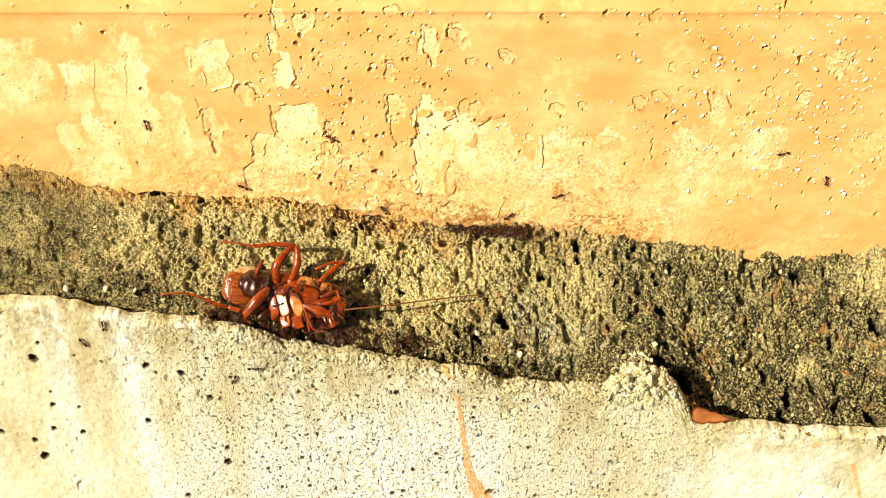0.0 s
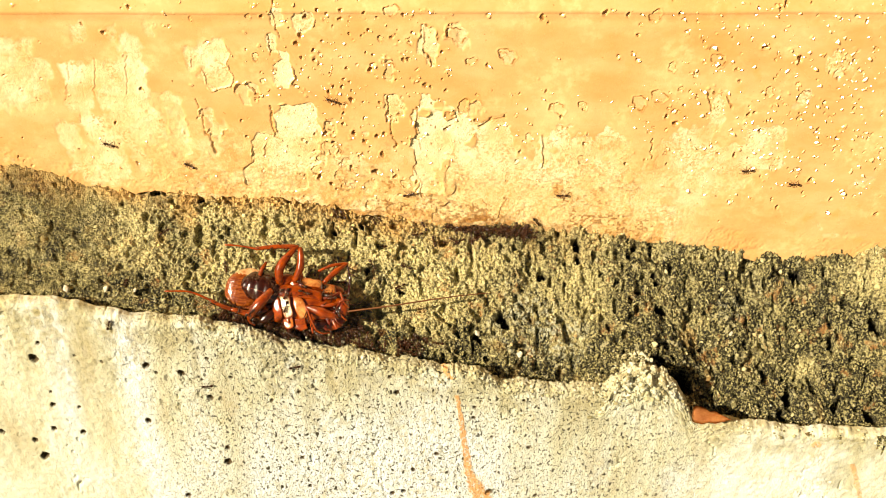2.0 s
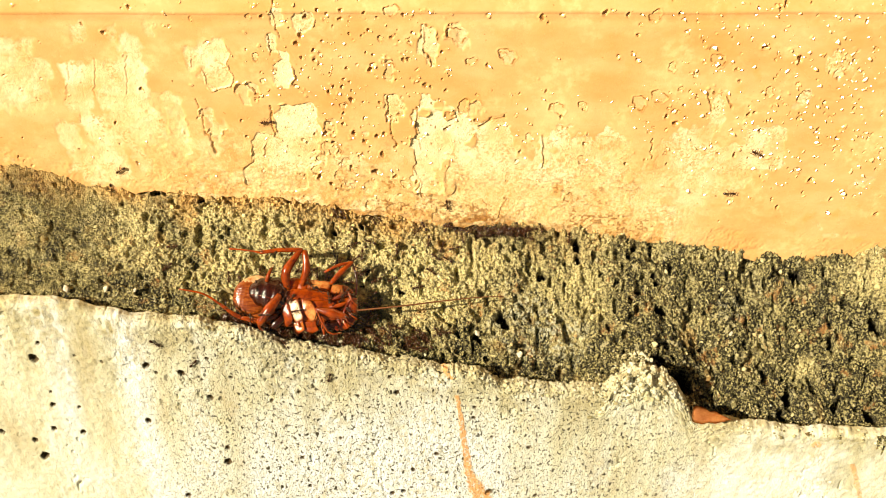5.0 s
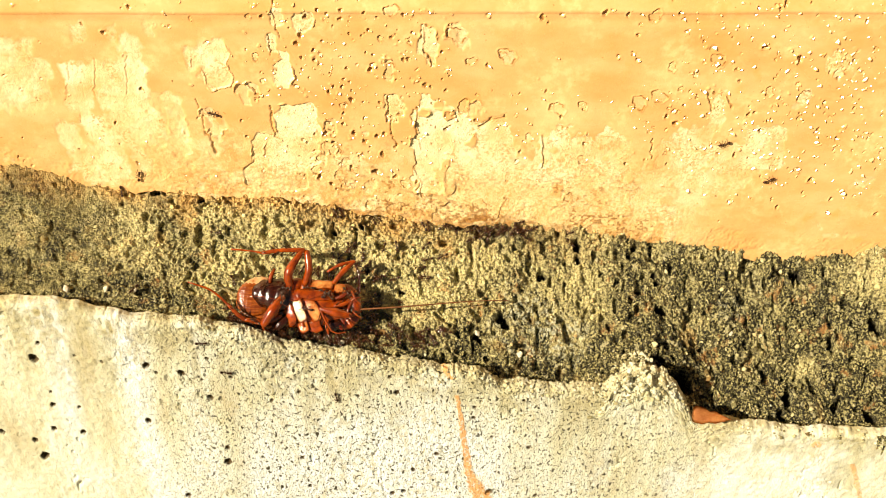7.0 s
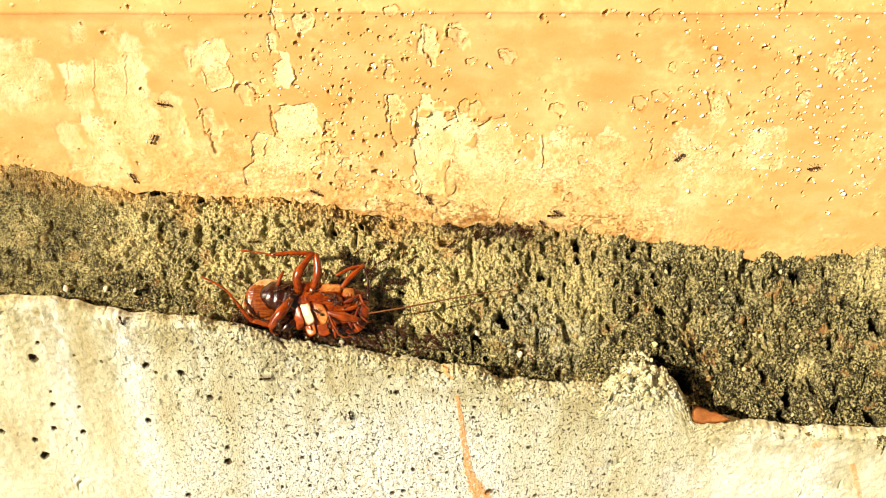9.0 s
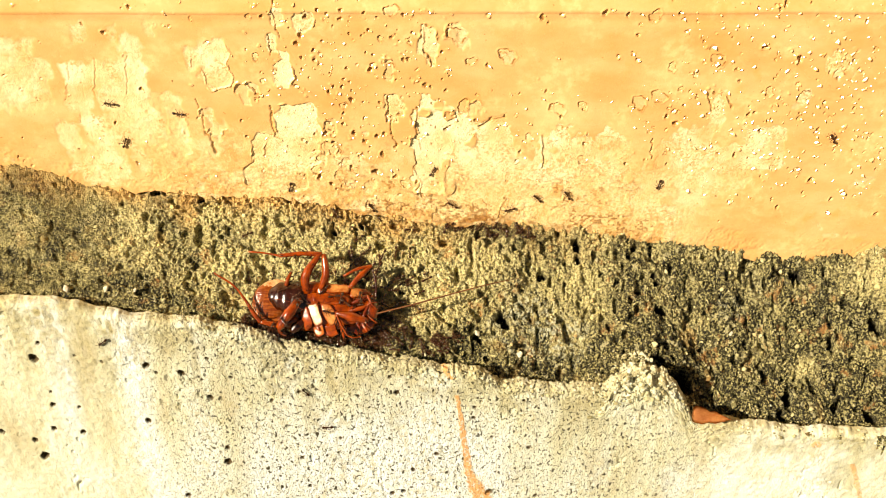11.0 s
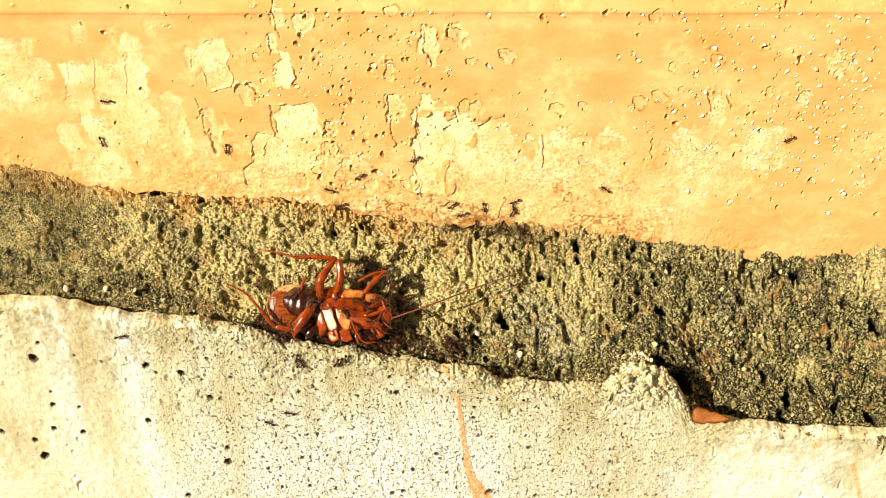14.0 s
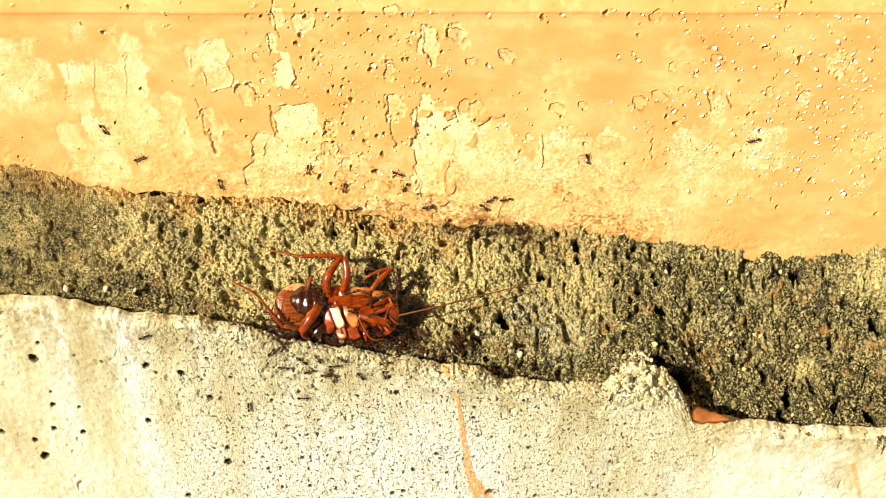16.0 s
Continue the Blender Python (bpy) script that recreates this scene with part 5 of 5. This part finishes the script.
def roaming_ants():
    """Ants that run about on the kerb face, the painted wall and the ledge."""
    rng = random.Random(13)
    # number, bounds, stride, and when they come out of the crack beside the kerb's edge
    areas = ((2, -66, -16, -17, 3, 2.2, 0, 2), (13, -58, -8, -11, 4, 1.8, 12.2, 15), (3, -86, -6, 44, 66, 3.0, 0, 1), (7, -40, 0, 40, 54, 2.2, 6, 12),
             (6, -24, 34, 30, 44, 2.0, 0, 1), (2, 36, 100, 44, 58, 2.5, 0, 1), (3, -90, -45, 6, 34, 2.5, 0, 1))
    for n, x0, x1, h0, h1, step, t0, t1 in areas:
        for _ in range(n):
            x, h = rng.uniform(x0, x1), rng.uniform(h0, h1)
            heading = rng.uniform(0, 360)
            out = rng.uniform(t0, t1)
            if out > 3:
                # waits in the crack, or at the paint's foot, then runs off
                kerb_side = h1 < 20
                x = rng.uniform(-48, -16) if kerb_side else rng.uniform(-30, 20)
                line = LIP if kerb_side else PAINT_FOOT
                h = float(along(np.array([x * MM]), line)[0]) / MM * 0.78 + (3.0 if kerb_side else 20.0)
                heading = 270 + rng.uniform(-40, 40) if kerb_side else 120
            rows, t = [], 0.0
            while t < 16.01:
                rows.append((round(t, 2), stand(*drop(x, h), heading)))
                if t < out and out > 3:
                    t += 0.4
                    continue
                if out > 3 and not (h0 <= h <= h1):
                    h += step * (-1 if kerb_side else 1)
                    x += rng.uniform(-0.8, 0.8)
                    t += 0.4
                    continue
                for _ in range(12):
                    turn = heading + rng.uniform(-48, 48)
                    go = step * rng.uniform(0.5, 1.3)
                    nx, nh = x + go * math.cos(radians(turn)), h + go * math.sin(radians(turn)) * 0.75
                    if x0 <= nx <= x1 and h0 <= nh <= h1:
                        x, h, heading = nx, nh, turn
                        break
                else:
                    heading += 80
                t += 0.4
            add_ant(rows, "roaming ants")


def nest_ants():
    """Ants at the gap under the paint's edge."""
    rng = random.Random(14)
    for _ in range(14):
        x, h = rng.uniform(1, 26), rng.uniform(33.8, 36.2)
        h -= (x - 4) * 0.08
        turn = rng.uniform(0, 360)
        rows, t = [], 0.0
        while t < 16.01:
            rows.append((round(t, 2), stand(*drop(x, h), turn)))
            x, h, turn = x + rng.uniform(-0.7, 0.7), h + rng.uniform(-0.3, 0.3), turn + rng.uniform(-35, 35)
            t += 0.8
        add_ant(rows, "ants at the nest gap")


crowd_ants()
riding_ants()
roaming_ants()
nest_ants()


# ---- small things on the ledge ----
def build_leaf():
    leaf_ob = tagged(new("leaf_scrap"), "scrap of dry orange leaf on the ledge edge", "leaf")
    bm = bmesh.new()
    n = 14
    top, low = [], []
    for i in range(n + 1):
        f = i / n
        w = (2.9 + 0.5 * math.sin(11 * f) + 0.3 * math.sin(23 * f + 1)) * (math.sin(math.pi * min(1, 0.18 + 0.82 * f)) ** 0.7) * (1 - 0.75 * f) + 0.1
        row = []
        for k in (-1, -0.5, 0, 0.5, 1):
            row.append(bm.verts.new((f * 10.0 - 5, k * w * (1.0 if k > 0 else 0.8) - 0.8 * f, 0.5 * k * k + 0.5 * math.sin(3 * f) + 0.25 * math.sin(7 * f + 2 * k))))
        top.append(row)
    for a, b in zip(top, top[1:]):
        for k in range(4):
            bm.faces.new((a[k], a[k + 1], b[k + 1], b[k]))
    bmesh.ops.solidify(bm, geom=bm.faces[:], thickness=0.18)
    part("blade", bm, LEAF, leaf_ob)
    leaf_ob.matrix_basis = pose(0.0698, -0.0008, -0.0168, 58, 0, -4)


def build_grit():
    rng = random.Random(21)
    made = None
    for x, h, r in ((-93.5, 19.5, 0.9), (-84.5, 19.5, 0.9), (-77.0, 19.2, 0.6), (-26.0, 5.8, 0.9), (9.0, 7.6, 0.8), (77.0, 7.0, 0.6), (20.0, 2.0, 0.8)):
        place, normal = drop(x, h)
        if made is None:
            bm = bmesh.new()
            bmesh.ops.create_icosphere(bm, subdivisions=2, radius=1)
            for v in bm.verts:
                v.co *= 1 + 0.7 * noise.noise(v.co * 1.3)
                v.co.z *= 0.7
            made = part("grit", bm, PEBBLE, None)
            ob = tagged(made, "pale grain of grit lying on the ledge", "grit", "grit grains")
        else:
            ob = made.copy()
            scene.collection.objects.link(ob)
        ob.matrix_basis = Matrix.Translation(place + normal * r * 0.3 * MM) @ pose(0, 0, 0, 45, 0, rng.uniform(0, 360)) @ Matrix.Scale(r, 4)


def build_crumbs():
    """The heap of broken concrete crumbs at the chipped kerb edge."""
    rng = random.Random(31)
    bm = bmesh.new()
    for _ in range(520):
        x, h = rng.gauss(49.5, 5.5), 0.0
        if not 38 < x < 64:
            continue
        top = float(along(np.array([x * MM]), LIP)[0]) / MM * 0.78
        h = top + rng.uniform(-8, 4.0)
        r = rng.uniform(0.16, 0.40) + 0.5 * rng.random() ** 7
        place, normal = drop(x, h)
        made = bmesh.ops.create_icosphere(bm, subdivisions=1, radius=1)["verts"]
        seed = Vector((rng.uniform(0, 50), rng.uniform(0, 50), 0))
        m = Matrix.Translation((place + normal * r * 0.05 * MM) / MM) @ pose(0, 0, 0, rng.uniform(0, 360), rng.uniform(0, 360), 0)
        for v in made:
            p = v.co * (1 + 0.75 * noise.noise(v.co * 1.1 + seed) + 0.3 * noise.noise(v.co * 3 + seed))
            v.co = m @ Vector((p.x * r, p.y * r * 0.85, p.z * r * 0.75))
    for _ in range(420):
        x = rng.uniform(-112, 118)
        if x < -60:
            continue
        h = float(lip_line(np.array([x * MM]))[0]) / MM * 0.78 + rng.gauss(-0.3, 1.6)
        r = rng.uniform(0.16, 0.34) + 0.3 * rng.random() ** 5
        place, normal = drop(x, h)
        made = bmesh.ops.create_icosphere(bm, subdivisions=1, radius=1)["verts"]
        seed = Vector((rng.uniform(0, 50), rng.uniform(0, 50), 0))
        for v in made:
            v.co = (place + normal * r * 0.3 * MM) / MM + v.co * r * (1 + 0.5 * noise.noise(v.co * 1.1 + seed))
    tagged(part("crumbs", bm, CRUMB, None, flat=True), "pale broken concrete crumbs heaped along the kerb edge", "crumbs", kind="stuff")


def build_flakes():
    """Little curled flakes of glossy paint, standing off the wall beside the chips and pits."""
    rng = random.Random(41)
    bm = bmesh.new()
    more = [(rng.uniform(58, 118), rng.uniform(28, 84), 0.4) for _ in range(380)] + [(rng.uniform(-45, -5), rng.uniform(34, 82), 0.4) for _ in range(150)] + [(rng.uniform(-5, 58), rng.uniform(44, 60), 0.4) for _ in range(60)]
    for bx, bz, r, *_ in WALL_MARKS + more:
        if rng.random() > 0.7:
            continue
        x, z = bx + rng.uniform(0.2, 1.1) * r, bz + rng.uniform(-0.6, 0.7) * r
        place, _, _, d = wall_tree.ray_cast(Vector((x * MM, -0.1, z * MM)), Vector((0, 1, 0)))
        if place is None:
            continue
        size = (rng.uniform(0.16, 0.34) + 0.42 * rng.random() ** 3) * (1.4 if bx > 62 else 0.95)
        slim = rng.uniform(0.35, 0.85)
        normal = Vector((-0.36 - 0.0011 * bx + rng.gauss(0, 0.09), -0.73, 0.565 + rng.gauss(0, 0.07))).normalized()
        side = normal.orthogonal().normalized() @ Matrix.Rotation(rng.uniform(0, 6.28), 3, normal)
        other = normal.cross(side)
        centre = place / MM + normal * size * 0.06
        n = 7
        reach = [size * rng.uniform(0.6, 1.35) for _ in range(n)]
        spokes = [side * math.cos(2 * math.pi * k / n) * q + other * math.sin(2 * math.pi * k / n) * q * slim for k, q in enumerate(reach)]
        upper = [bm.verts.new(centre + v - normal * 0.12 * size) for v in spokes]
        inner = [bm.verts.new(centre + v * 0.68) for v in spokes]
        under = [bm.verts.new(centre + v * 0.8 - normal * (size * 0.18 + 0.08)) for v in spokes]
        bm.faces.new(inner)
        for k in range(n):
            bm.faces.new((inner[k], upper[k], upper[(k + 1) % n], inner[(k + 1) % n]))
            bm.faces.new((upper[k], under[k], under[(k + 1) % n], upper[(k + 1) % n]))
    tagged(part("paint_flakes", bm, FLAKE, None, flat=True), "small curled flakes of glossy orange paint on the wall", "paint flakes", kind="stuff")


build_flakes()
build_leaf()
build_grit()
build_crumbs()


def motions():
    walk(cockroach, [(r[0], roach_pose(r[0])) for r in ROACH_ROWS])
    knee = Vector((-13.6, -4.1, 1.5)) * MM
    walk(shin, [(t, pose(*knee, 0, 0, a)) for t, a in ((0, 36), (1.5, 33), (2.5, 29), (4, 22), (6.5, 8), (7, 6), (9, 0), (11.5, -6), (12.5, -5), (14, 0), (16, -1.5))])
    hock = Vector((0.9, 13.0, 4.4)) * MM
    walk(upper_shin, [(t, pose(*hock, 0, 0, a)) for t, a in ((0, 6.5), (2.5, 7.5), (4, 5), (7, 2), (11.5, 2), (14, -3), (16, -2.5))])
    root = Vector((14.4, -1.4, 1.8)) * MM
    walk(feeler, [(t, pose(*root, 0, 0, a)) for t, a in
                  ((0, 5.5), (1.5, 7), (3.5, 4.5), (7, -3.5), (8, -1), (9, 4), (11.5, 10), (12.5, 14), (14.5, 13.5), (16, 6))])
    for ant, rows in ANTS:
        walk(ant, rows)


motions()
